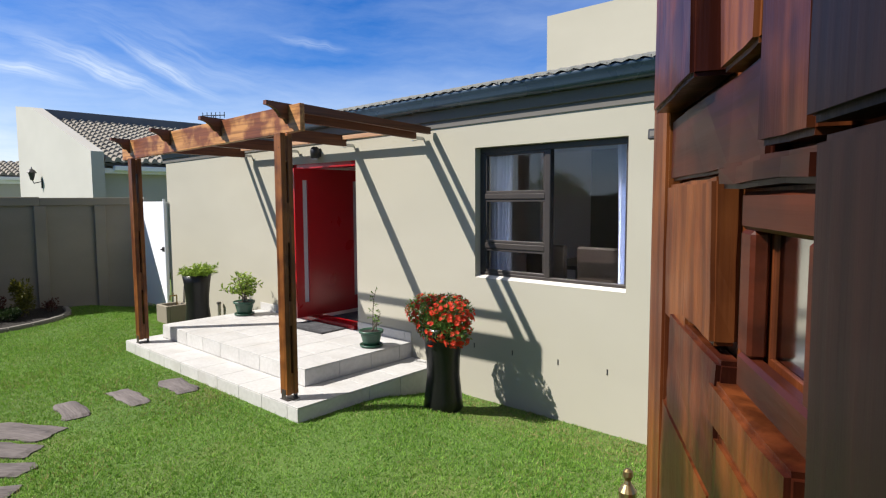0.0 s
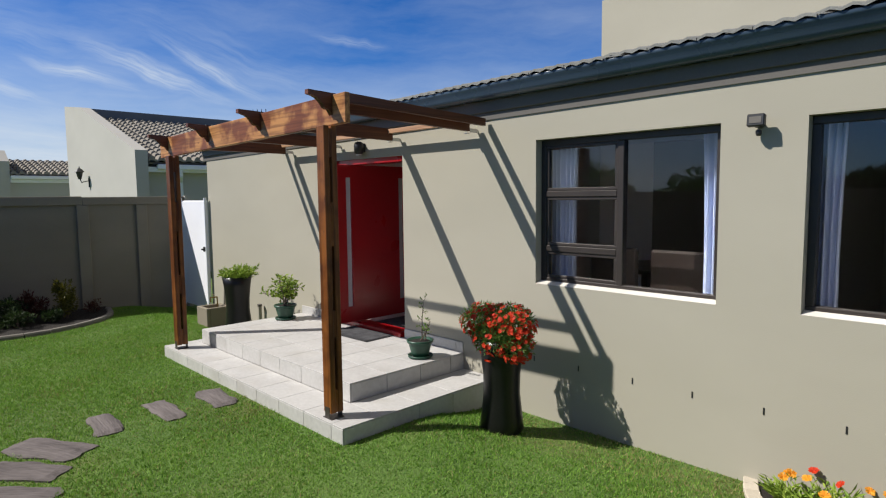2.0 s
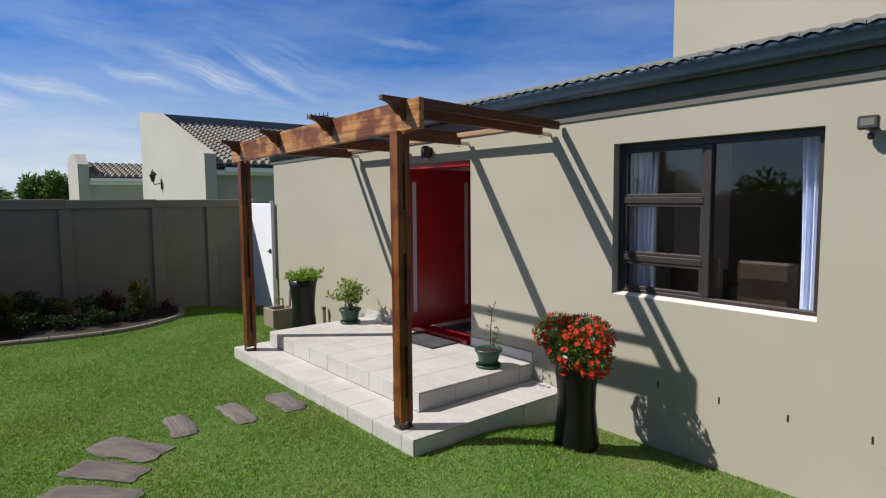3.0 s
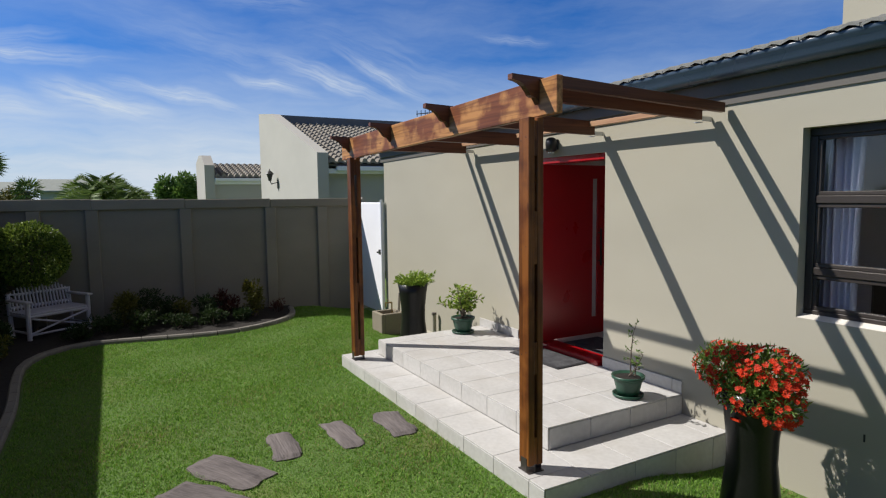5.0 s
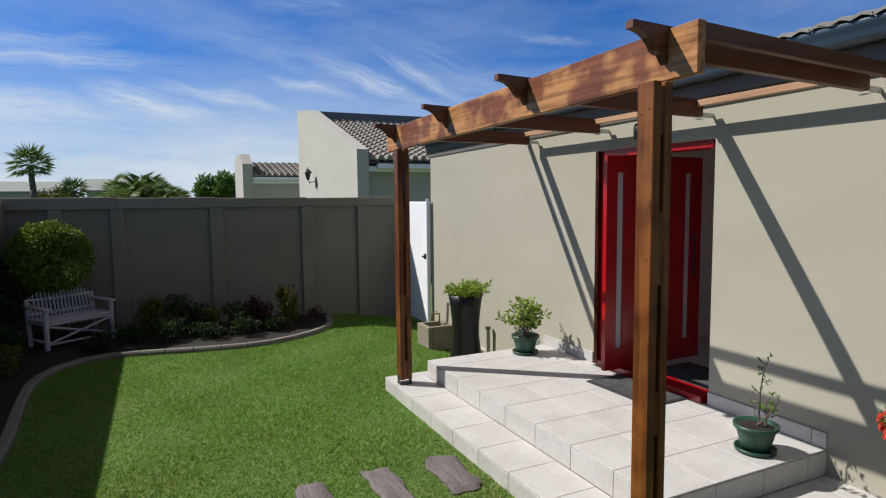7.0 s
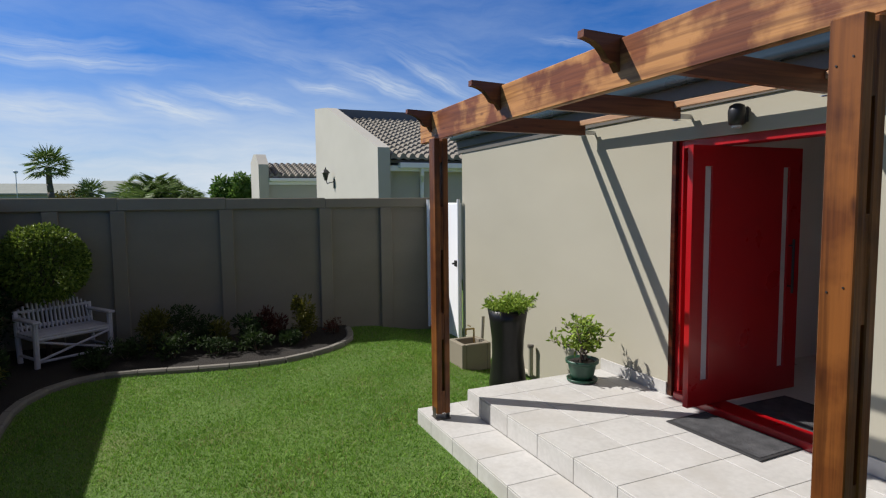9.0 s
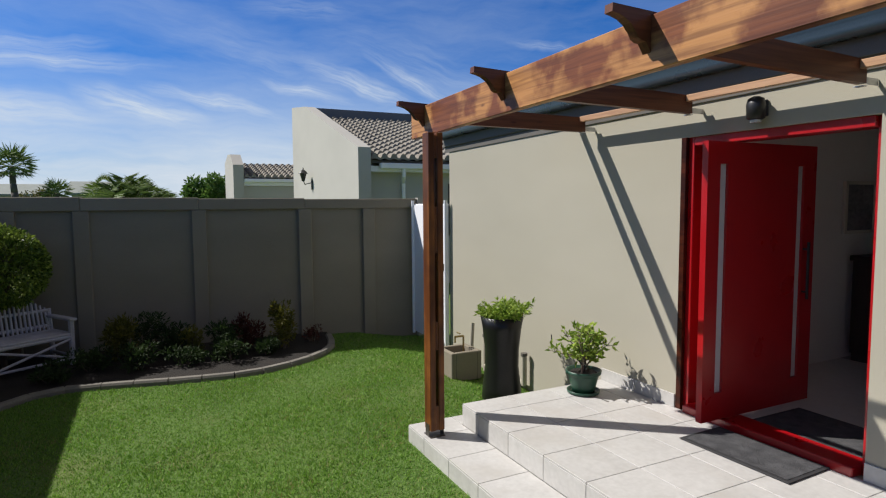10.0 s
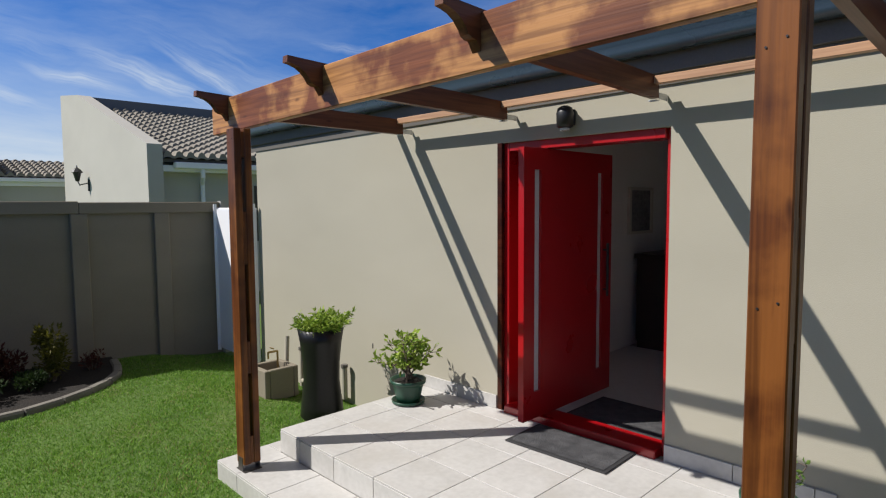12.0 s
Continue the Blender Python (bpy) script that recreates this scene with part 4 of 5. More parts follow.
# ---- stepping stones ----
STONES = [(-5.39, 2.81, 0.56, 0.23, -3), (-5.40, 2.37, 0.57, 0.19, 2), (-5.41, 1.915, 0.52, 0.20, -3), (-5.19, 1.49, 0.60, 0.30, 28), (-4.89, 1.29, 0.60, 0.25, 38), (-4.57, 1.15, 0.60, 0.25, 46), (-4.24, 0.97, 0.58, 0.25, 50)]
for k, (x, y, w, d, a) in enumerate(STONES):
    bm = box(-w / 2, w / 2, -d / 2, d / 2, -0.05, 0.022)
    bmesh.ops.subdivide_edges(bm, edges=bm.edges[:], cuts=7, use_grid_fill=True)
    for v in bm.verts:
        n = noise.noise(Vector((v.co.x * 7 + k * 9, v.co.y * 9, 1.5)))
        m_ = noise.noise(Vector((v.co.x * 3 + k * 5, v.co.y * 40, 4.5)))
        if v.co.z > 0:
            v.co.z += 0.005 * n + 0.004 * m_ - (0.012 if abs(v.co.x) > w * 0.46 or abs(v.co.y) > d * 0.46 else 0)
        ex, ey = abs(v.co.x) / (w / 2), abs(v.co.y) / (d / 2)
        v.co.y *= 1 - 0.09 * ex ** 6
        v.co.x *= 1 - 0.05 * ey ** 4
        v.co.x += 0.05 * n * (ex > 0.8)
        v.co.y += 0.035 * n * (ey > 0.8)
    o = part("stepping_stone", bm, sleeper, smooth=False)
    o.matrix_world = pose(x, y, ground_height(x, y), 0, 0, a)
    tagged(o, "weathered grey sleeper slab set flush in the lawn", "stepping stone", "stepping stones")

# ---- flower bed along the garden walls ----
BED = [(-4.0, 0.02), (-5.5, 0.03), (-7.2, 0.03), (-8.3, -0.05), (-9.0, -0.06), (-9.5, 0.12), (-9.78, 0.5), (-9.72, 1.0), (-9.6, 1.6), (-9.55, 2.2), (-9.72, 2.7), (-10.0, 3.08), (-10.35, 3.3), (-10.95, 3.42)]


def spline(pts, n):
    out = []
    P = [Vector((*p, 0)) for p in pts]
    P = [2 * P[0] - P[1]] + P + [2 * P[-1] - P[-2]]
    for i in range(1, len(P) - 2):
        for k in range(n):
            t = k / n
            a, b, c, d = P[i - 1:i + 3]
            out.append(0.5 * ((2 * b) + (c - a) * t + (2 * a - 5 * b + 4 * c - d) * t * t + (3 * b - a - 3 * c + d) * t ** 3))
    out.append(P[-2])
    return out


edge = spline(BED, 8)
outline = [(p.x, p.y) for p in edge] + [(-11.3, 3.45), (-11.6, -0.66), (-4.0, -0.66)]
bm = bmesh.new()
f = bm.faces.new([bm.verts.new((x, y, 0.035)) for x, y in outline])
made = bmesh.ops.extrude_face_region(bm, geom=[f])
bmesh.ops.translate(bm, vec=(0, 0, -0.2), verts=[v for v in made["geom"] if isinstance(v, bmesh.types.BMVert)])
bmesh.ops.recalc_face_normals(bm, faces=bm.faces[:])
bmesh.ops.triangulate(bm, faces=bm.faces[:])
tagged(part("ground_bed", bm, soil), "dark bare soil of the shaded flower bed", "flower bed", kind="structure")
kerb = tagged(empty("edging"), "low curved concrete edging between lawn and bed", "edging", kind="structure")
run, pieces = 0.0, [edge[0]]
for a, b in zip(edge, edge[1:]):
    run += (b - a).length
    if run >= 0.27:
        pieces.append(b)
        run = 0.0
for a, b in zip(pieces, pieces[1:]):
    d = b - a
    bm = bmesh.new()
    add_prism(bm, [(-0.045, -0.08), (0.045, -0.08), (0.045, 0.035), (0.03, 0.055), (-0.03, 0.055), (-0.045, 0.035)], 0, 0.004, d.length - 0.004)
    o = part("edging_block", bm, kerb_stone, kerb)
    o.matrix_world = Matrix.Translation((a.x, a.y, 0)) @ Matrix.Rotation(math.atan2(d.y, d.x), 4, "Z")


def shrub(name, at, radii, n, leaf_len, leaf_w, mat, label, seed, shell=0.3, stems=6):
    n = int(n * 0.8)
    e = empty(name, at)
    rng = np.random.default_rng(seed)
    rx, ry, rz = radii
    bm = bmesh.new()
    P, W = [], []
    clumps = max(7, n // 90)
    for k in range(clumps):
        d = rng.normal(size=3)
        d /= np.linalg.norm(d)
        c = np.array([0, 0, rz * 1.02]) + d * np.array([rx, ry, rz]) * (0.35 + 0.45 * rng.random())
        if k < stems:
            add_rod(bm, (d[0] * 0.03, d[1] * 0.03, 0), tuple(c), 0.008, 0.003, 5)
        p, q = ball_points(rng, n // clumps, c, np.array([rx, ry, rz]) * (0.32 + 0.2 * rng.random()), shell)
        P.append(p)
        W.append(q + rng.normal(size=q.shape) * 0.6 + [0, 0, 0.35])
    part("stems", bm, bark, e)
    P, W = np.concatenate(P), np.concatenate(W)
    keep = P[:, 2] > 0.01
    leaf_mesh("foliage", P[keep], W[keep], leaf_len, leaf_w, mat, e)
    return tagged(e, label, "shrub")


shrub("yellow_shrub", (-10.72, 0.98, 0.035), (0.24, 0.24, 0.27), 1500, 0.055, 0.022, leaf_yellow, "yellow green shrub against the shaded garden wall", 21)
shrub("yellow_shrub", (-10.42, 2.72, 0.035), (0.20, 0.17, 0.32), 1400, 0.05, 0.02, leaf_yellow, "upright yellow green shrub against the shaded garden wall", 22)
shrub("dark_shrub", (-10.62, 1.55, 0.035), (0.24, 0.24, 0.20), 1200, 0.05, 0.018, leaf_dark, "low dark green shrub in the shaded bed", 23)
shrub("pale_shrub", (-10.48, 1.72, 0.035), (0.16, 0.18, 0.19), 500, 0.05, 0.018, leaf_yellow, "thin pale flowering shrub in the shaded bed", 24)
shrub("dark_shrub", (-10.52, 2.02, 0.035), (0.26, 0.24, 0.20), 1300, 0.05, 0.02, leaf_dark, "low dark green shrub in the shaded bed", 25)
shrub("red_shrub", (-10.55, 2.32, 0.035), (0.18, 0.18, 0.21), 900, 0.05, 0.02, leaf_red, "dark red leaved shrub in the shaded bed", 26)
shrub("dark_shrub", (-10.78, 1.28, 0.035), (0.22, 0.22, 0.28), 900, 0.05, 0.016, leaf_dark, "low dark green shrub in the shaded bed", 27)
shrub("red_shrub", (-10.62, 3.12, 0.035), (0.12, 0.12, 0.11), 400, 0.04, 0.014, leaf_red, "dark red leaved shrub in the shaded bed", 28)
shrub("dark_shrub", (-9.75, -0.40, 0.035), (0.30, 0.22, 0.22), 1700, 0.05, 0.02, leaf_dark, "dark green shrub near the garden bench", 29)
shrub("yellow_shrub", (-9.35, -0.38, 0.035), (0.2, 0.2, 0.16), 700, 0.045, 0.018, leaf_yellow, "small flowering shrub in the shaded bed", 30)
shrub("dark_shrub", (-8.6, -0.42, 0.035), (0.3, 0.2, 0.22), 1300, 0.05, 0.02, leaf_dark, "dark green shrub in the shaded bed", 31)

for k, (x, y, r, h) in enumerate(((-10.35, 0.72, 0.20, 0.13), (-10.20, 1.18, 0.22, 0.14), (-10.12, 1.62, 0.20, 0.11), (-10.15, 2.10, 0.22, 0.13), (-10.22, 2.50, 0.16, 0.10), (-10.05, 0.40, 0.18, 0.12))):
    shrub("dark_shrub", (x, y, 0.035), (r, r * 1.1, h), 900, 0.045, 0.018, leaf_dark, "low dark green shrub in the shaded bed", 130 + k)
shrub("tall_dark_shrub", (-10.86, -0.74, 0.035), (0.36, 0.40, 0.62), 3600, 0.06, 0.024, leaf_dark, "tall dark green shrub behind the garden bench", 32)

# clipped round bush on a stem
e = empty("topiary_bush", (-10.95, -0.12, 0.035))
bm = bmesh.new()
add_rod(bm, (0, 0, 0), (0.02, 0.01, 0.8), 0.035, 0.028, 8)
for k in range(6):
    a = k * 1.05
    add_rod(bm, (0.02, 0.01, 0.75), (0.3 * math.cos(a), 0.3 * math.sin(a), 1.15), 0.018, 0.006, 6)
part("trunk", bm, bark, e)
rng = np.random.default_rng(5)
P, W = ball_points(rng, 11000, (0, 0, 1.08), (0.44, 0.46, 0.44), 0.72)
bumps = np.array([1 + 0.10 * noise.noise(Vector(d) * 3.2) for d in W])[:, None]
P = (P - [0, 0, 1.08]) * bumps + [0, 0, 1.08]
leaf_mesh("crown", P, W + rng.normal(size=W.shape) * 0.7, 0.042, 0.024, leaf_hedge, e)
tagged(e, "rounded clipped green bush beside the garden bench", "bush")

# ---- garden bench ----
e = empty("garden_bench")
BW = 0.84
def bench_bar(name, p0, p1, r):
    part(name, add_rod(bmesh.new(), p0, p1, r, sides=9), bench_paint, e, smooth=False)
for s in (-1, 1):
    bench_bar("front_leg", (s * BW / 2, -0.22, 0), (s * BW / 2, -0.22, 0.52), 0.032)
    bench_bar("back_leg", (s * BW / 2, 0.22, 0), (s * BW / 2, 0.29, 0.62), 0.03)
    bench_bar("side_rail", (s * BW / 2, -0.22, 0.33), (s * BW / 2, 0.24, 0.33), 0.022)
    bench_bar("side_rail", (s * BW / 2, -0.22, 0.10), (s * BW / 2, 0.23, 0.10), 0.018)
    part("armrest", box(s * BW / 2 - 0.045, s * BW / 2 + 0.045, -0.28, 0.26, 0.52, 0.55, bevel=0.008), bench_paint, e)
bench_bar("front_rail", (-BW / 2, -0.22, 0.33), (BW / 2, -0.22, 0.33), 0.024)
bench_bar("front_rail", (-BW / 2, -0.22, 0.07), (BW / 2, -0.22, 0.07), 0.016)
bench_bar("brace", (-BW / 2, -0.23, 0.08), (BW / 2, -0.23, 0.31), 0.015)
bench_bar("brace", (-BW / 2, -0.205, 0.31), (BW / 2, -0.205, 0.08), 0.015)
bench_bar("back_rail", (-BW / 2, 0.245, 0.42), (BW / 2, 0.245, 0.42), 0.022)
bench_bar("back_rail", (-BW / 2, 0.28, 0.60), (BW / 2, 0.28, 0.60), 0.02)
for k in range(6):
    y = -0.24 + k * 0.08
    part("seat_slat", box(-BW / 2 - 0.02, BW / 2 + 0.02, y, y + 0.065, 0.352, 0.375, bevel=0.006), bench_paint, e)
for k in range(17):
    x = -BW / 2 + 0.04 + (BW - 0.08) * k / 16
    top = 0.60 + 0.19 * math.cos(math.pi * (k - 8) / 18.0)
    bench_bar("back_slat", (x, 0.215, 0.36), (x, 0.30, top), 0.014)
e.matrix_world = pose(-10.74, 0.09, 0.035, 0, 0, 122.7) @ Matrix.Diagonal((0.93, 0.93, 0.93, 1))
tagged(e, "weathered white wooden garden bench with arched slatted back", "bench")

# ---- street gate: carved timber leaf standing open ----
gate = empty("street_gate")
gate.matrix_world = Matrix.Translation((-0.160, 1.280, 0.0)) @ Matrix.Rotation(math.atan2(-0.866, 0.5), 4, "Z")
tagged(gate, "heavy red brown carved timber gate standing open", "gate")
# leaf frame: x along the leaf from its free edge, y away from the viewer's side, z up
GL = 1.0
bm = bmesh.new()
hole = (0.486, 0.590, 1.643, 1.747)
add_box(bm, 0, hole[0], 0.0, 0.035, 0.05, 2.25)
add_box(bm, hole[1], GL, 0.0, 0.035, 0.05, 2.25)
add_box(bm, hole[0], hole[1], 0.0, 0.035, 0.05, hole[2])
add_box(bm, hole[0], hole[1], 0.0, 0.035, hole[3], 2.25)
part("leaf_board", bm, gate_wood_z, gate)
# blocks of different proudness: x0, x1, z0, z1, depth, grain
BLOCKS = [
    (0.000, 0.126, 0.05, 2.25, 0.016, 3), (0.128, 0.372, 1.873, 2.25, 0.034, 2), (0.412, 0.515, 1.866, 2.25, 0.020, 3), (0.520, 0.613, 1.796, 2.25, 0.019, 2),
    (0.130, 0.516, 1.785, 1.863, 0.010, 0), (0.412, 0.614, 1.770, 1.791, 0.017, 0),
    (0.130, 0.272, 1.606, 1.780, 0.014, 3), (0.277, 0.405, 1.632, 1.780, 0.019, 3), (0.190, 0.430, 1.500, 1.624, 0.018, 2),
    (0.414, 0.602, 1.566, 1.606, 0.020, 2), (0.130, 0.405, 1.340, 1.496, 0.016, 2), (0.414, 0.612, 1.400, 1.560, 0.018, 2),
    (0.622, 0.985, 1.800, 2.25, 0.024, 2), (0.622, 0.985, 0.900, 1.794, 0.019, 2),
    (0.130, 0.405, 1.000, 1.335, 0.024, 2), (0.414, 0.612, 1.05, 1.395, 0.018, 0), (0.130, 0.612, 0.72, 0.995, 0.020, 0),
    (0.130, 0.390, 0.08, 0.715, 0.024, 2), (0.395, 0.612, 0.08, 0.715, 0.018, 2), (0.622, 0.985, 0.08, 0.895, 0.024, 2),
]
for a, b, c, d, depth, grain in BLOCKS:
    # blocks past 0.62 get the wood that carries shade in its colour
    board = gate_wood_shaded if a > 0.62 else gate_wood_edge if grain == 3 else gate_wood_z if grain == 2 else gate_wood_x
    bm = box(a, b, -depth - 0.006, -0.0005, c, d)
    bmesh.ops.bevel(bm, geom=bm.edges[:], offset=min(0.004, depth * 0.35), segments=2, affect="EDGES")
    long_edges = [q for q in bm.edges if q.calc_length() > 0.08]
    bmesh.ops.subdivide_edges(bm, edges=long_edges, cuts=3, use_grid_fill=True)
    for v in bm.verts:
        if v.co.y < -0.001:
            v.co += Vector((0.0022 * noise.noise(v.co * 31), 0.0026 * noise.noise(v.co * 19 + Vector((5, 0, 0))), 0.0022 * noise.noise(v.co * 27 + Vector((0, 9, 0)))))
    part("carved_block", bm, board, gate)
bm = bmesh.new()
fx0, fx1, fz0, fz1 = 0.455, 0.614, 1.612, 1.767
w = 0.029
for a in ((fx0, fx1, fz1 - w, fz1), (fx0, fx1, fz0, fz0 + w), (fx0, fx0 + w, fz0 + w, fz1 - w), (fx1 - w + 0.004, fx1, fz0 + w, fz1 - w)):
    add_box(bm, a[0], a[1], -0.015, -0.0008, a[2], a[3], bevel=0.003)
part("hatch_frame", bm, gate_wood_x, gate, "small framed hatch window")
part("pane", box(hole[0], hole[1], 0.002, 0.006, hole[2], hole[3]), mirror_film, gate, "mirror filmed hatch glass")
bm = bmesh.new()
add_rod(bm, (-0.034, -0.046, 0.30), (-0.034, -0.046, 1.258), 0.006, sides=8)
add_lathe(bm, [(0.006, 1.253), (0.014, 1.265), (0.015, 1.279), (0.007, 1.291), (0.005, 1.297), (0.009, 1.305), (0.008, 1.313), (0.003, 1.317)], 14, (-0.034, -0.046, 0))
add_box(bm, -0.042, 0.03, -0.054, -0.0285, 0.34, 0.36)
add_box(bm, -0.042, 0.03, -0.054, -0.0285, 1.10, 1.12)
part("drop_bolt", bm, brass, gate, "aged brass bolt with a turned finial")

# ---- brick edged bed by the wall ----
e = tagged(empty("edging_bed"), "curved row of pale clay pavers round a small bed", "edging", kind="structure")
CX, CY, CR = -0.20, 5.10, 1.40
for k in range(38):
    a = math.pi + 0.31 + k * 0.067
    x, y = CX + CR * math.cos(a), CY + CR * math.sin(a)
    o = part("brick", box(-0.045, 0.045, -0.042, 0.042, -0.06, 0.040, bevel=0.006), paver, e)
    o.matrix_world = pose(x, y, ground_height(x, y), 0, 0, math.degrees(a))
bm = bmesh.new()
bmesh.ops.create_circle(bm, cap_ends=True, segments=40, radius=CR - 0.05, matrix=Matrix.Translation((CX, CY, -0.09)))
for v in bm.verts:
    v.co.y = min(v.co.y, FACE)
tagged(part("ground_small_bed", bm, soil), "dark soil of the small bed by the wall", "flower bed", kind="structure")


def marigold(at, seed, mat, label, heads):
    e = empty("flower_plant", at)
    rng = np.random.default_rng(seed)
    P, W = [], []
    for k in range(26):
        a = rng.random() * 6.28
        r, h = 0.04 + 0.12 * rng.random(), 0.06 + 0.09 * rng.random()
        for s in np.linspace(0.2, 1, 9):
            P.append((math.cos(a) * r * s, math.sin(a) * r * s, h * s))
            W.append(np.array([math.cos(a + rng.normal()), math.sin(a + rng.normal()), 0.6]))
    leaf_mesh("foliage", P, W, 0.07, 0.016, leaf_bright, e)
    hp = [(rng.normal() * 0.07, rng.normal() * 0.07, 0.15 + rng.random() * 0.05) for _ in range(heads)]
    set_flowers(e, hp, [(rng.normal() * 0.4, -0.5, 1) for _ in hp], [flower_shape(0.030, 10, mat, seed)])
    return tagged(e, label, "flower", "flowers in the small bed")


for k, (x, y, m_, h) in enumerate(((-1.27, 4.50, petal_orange, 4), (-1.10, 4.54, petal_red, 2), (-0.95, 4.45, petal_orange, 0), (-1.12, 4.30, petal_orange, 1), (-0.82, 4.52, petal_orange, 3), (-0.92, 4.24, petal_orange, 2), (-0.62, 4.45, petal_red, 3), (-0.68, 4.15, petal_orange, 2), (-0.40, 4.40, petal_orange, 2))):
    marigold((x, y, -0.09), 40 + k, m_, "low bright green plant with orange flowers in the bed" if h else "low bright green feathery plant in the bed", h)

# ---- neighbour's house beyond the garden wall ----
nb = empty("neighbour_house")
tagged(nb, "pale plastered neighbouring house with a light tiled roof", "house")
GY = 5.30
bm = add_prism(bmesh.new(), [(-21.5, -0.2), (-15.25, -0.2), (-15.25, 2.94), (-19.80, 4.42), (-21.45, 4.62)], 1, GY, GY + 0.28)
part("gable_wall", bm, plaster_pale, nb)
part("ridge_wall", box(-21.5, -19.99, GY + 0.28, 16.0, -0.2, 4.40), plaster_pale, nb)
# sheet over the ridge wall's east face: grey paint with its shade added
part("ridge_flashing", box(-19.985, -19.90, GY + 0.06, 16.0, 4.05, 4.42), ridge_grey, nb, "grey wall face with its shade in the colour")
part("eaves_wall", box(-15.9, -15.65, GY + 0.28, 16.0, -0.2, 2.62), plaster_pale, nb)
bm = add_prism(bmesh.new(), [(-19.95, 4.12), (-15.35, 2.68), (-15.35, 2.62), (-19.95, 4.06)], 1, GY + 0.28, 16.0)
nroof = part("roof", bm, soffit_paint, nb)
part("gutter", box(-15.36, -15.22, GY + 0.50, 16.0, 2.50, 2.62, bevel=0.015), white_paint, nb, "white gutter")
part("fascia", box(-15.66, -15.37, GY + 0.28, 16.0, 2.44, 2.56), white_paint, nb, "white eaves board")
bm = bmesh.new()
add_rod(bm, (-15.30, GY + 1.05, 2.52), (-15.30, GY + 1.05, 2.34), 0.045)
add_rod(bm, (-15.30, GY + 1.05, 2.36), (-15.58, GY + 1.15, 2.22), 0.045)
add_rod(bm, (-15.58, GY + 1.15, 2.25), (-15.58, GY + 1.15, 0.0), 0.045)
part("downpipe", bm, white_paint, nb, "white downpipe")
w_ = part("window", box(-15.66, -15.63, GY + 2.3, GY + 3.6, 1.0, 2.2), frame_brown, nb)
part("pane", box(-15.632, -15.62, GY + 2.38, GY + 3.52, 1.08, 2.12), glass, w_)
# side wing
part("wing_gable", add_prism(bmesh.new(), [(-27.4, -0.2), (-25.0, -0.2), (-25.0, 3.12), (-25.7, 3.52), (-26.4, 3.56), (-27.4, 3.3)], 1, 4.0, 4.35), plaster_pale, nb)
part("wing_wall", box(-25.4, -25.15, 4.35, 8.5, -0.2, 2.6), plaster_pale, nb)
part("wing_gutter", box(-25.05, -24.9, 4.36, 8.5, 2.52, 2.64, bevel=0.015), white_paint, nb, "white gutter")
part("wing_fascia", box(-25.2, -25.06, 4.36, 8.5, 2.40, 2.56), white_paint, nb)
part("wing_rear_wall", box(-28.0, -27.4, 4.35, 8.5, -0.2, 3.3), plaster_pale, nb)
wroof = part("wing_roof", add_prism(bmesh.new(), [(-27.4, 3.24), (-25.0, 2.66), (-25.0, 2.60), (-27.4, 3.18)], 1, 4.35, 8.5), soffit_paint, nb)


def tile_field(name, x_low, z_low, x_high, z_high, y0, y1, pitch_y, rows, mat, parent):
    """Tiled slope that falls towards +x: rounded tiles, each lapping the next."""
    V, F = [], []
    n = int((y1 - y0) / pitch_y)
    prof = [(0.0, -0.045), (0.16, 0.03), (0.38, 0.058), (0.60, 0.03), (0.74, -0.03), (0.98, -0.045)]
    for i in range(rows):
        a, b = i / rows, (i + 1.12) / rows
        for j in range(n):
            base = len(V)
            for s, lift in ((a, 0.09), (min(b, 1.0), 0.03)):
                for u, h in prof:
                    V.append((x_low + (x_high - x_low) * s, y0 + (j + u) * pitch_y, z_low + (z_high - z_low) * s + lift + h))
            m_ = len(prof)
            for u, h in prof:
                V.append((x_low + (x_high - x_low) * a, y0 + (j + u) * pitch_y, z_low + (z_high - z_low) * a + 0.012 + h * 0.3))
            for q in range(m_ - 1):
                F.append((base + q, base + q + 1, base + m_ + q + 1, base + m_ + q))
                F.append((base + q + 1, base + q, base + 2 * m_ + q, base + 2 * m_ + q + 1))
    return tagged(raw_mesh(name, V, F, mat, parent), kind="stuff")


tile_field("roof_tiles", -15.24, 2.68, -19.95, 4.12, GY + 0.29, 12.0, 0.215, 19, tile_pale, nroof)
tile_field("roof_tiles", -24.95, 2.66, -27.3, 3.24, 4.36, 8.4, 0.235, 8, tile_pale, wroof)

e = empty("wall_lantern", (-19.25, GY, 2.36))
e.scale = (0.8, 0.8, 0.8)
bm = bmesh.new()
add_rod(bm, (0.12, -0.02, -0.28), (0.12, -0.02, 0.05), 0.03)
add_rod(bm, (0.12, -0.03, -0.05), (0.0, -0.22, -0.10), 0.015)
add_rod(bm, (0.0, -0.22, -0.12), (-0.08, -0.26, 0.02), 0.015)
part("arm", bm, black_metal, e)
bm = bmesh.new()
add_lathe(bm, [(0.05, -0.02), (0.11, 0.22), (0.16, 0.24), (0.10, 0.32), (0.02, 0.38), (0.012, 0.44)], 8, (-0.08, -0.26, 0.02))
part("lantern", bm, black_metal, e)
tagged(e, "black carriage lantern on the neighbour's gable wall", "wall lamp")

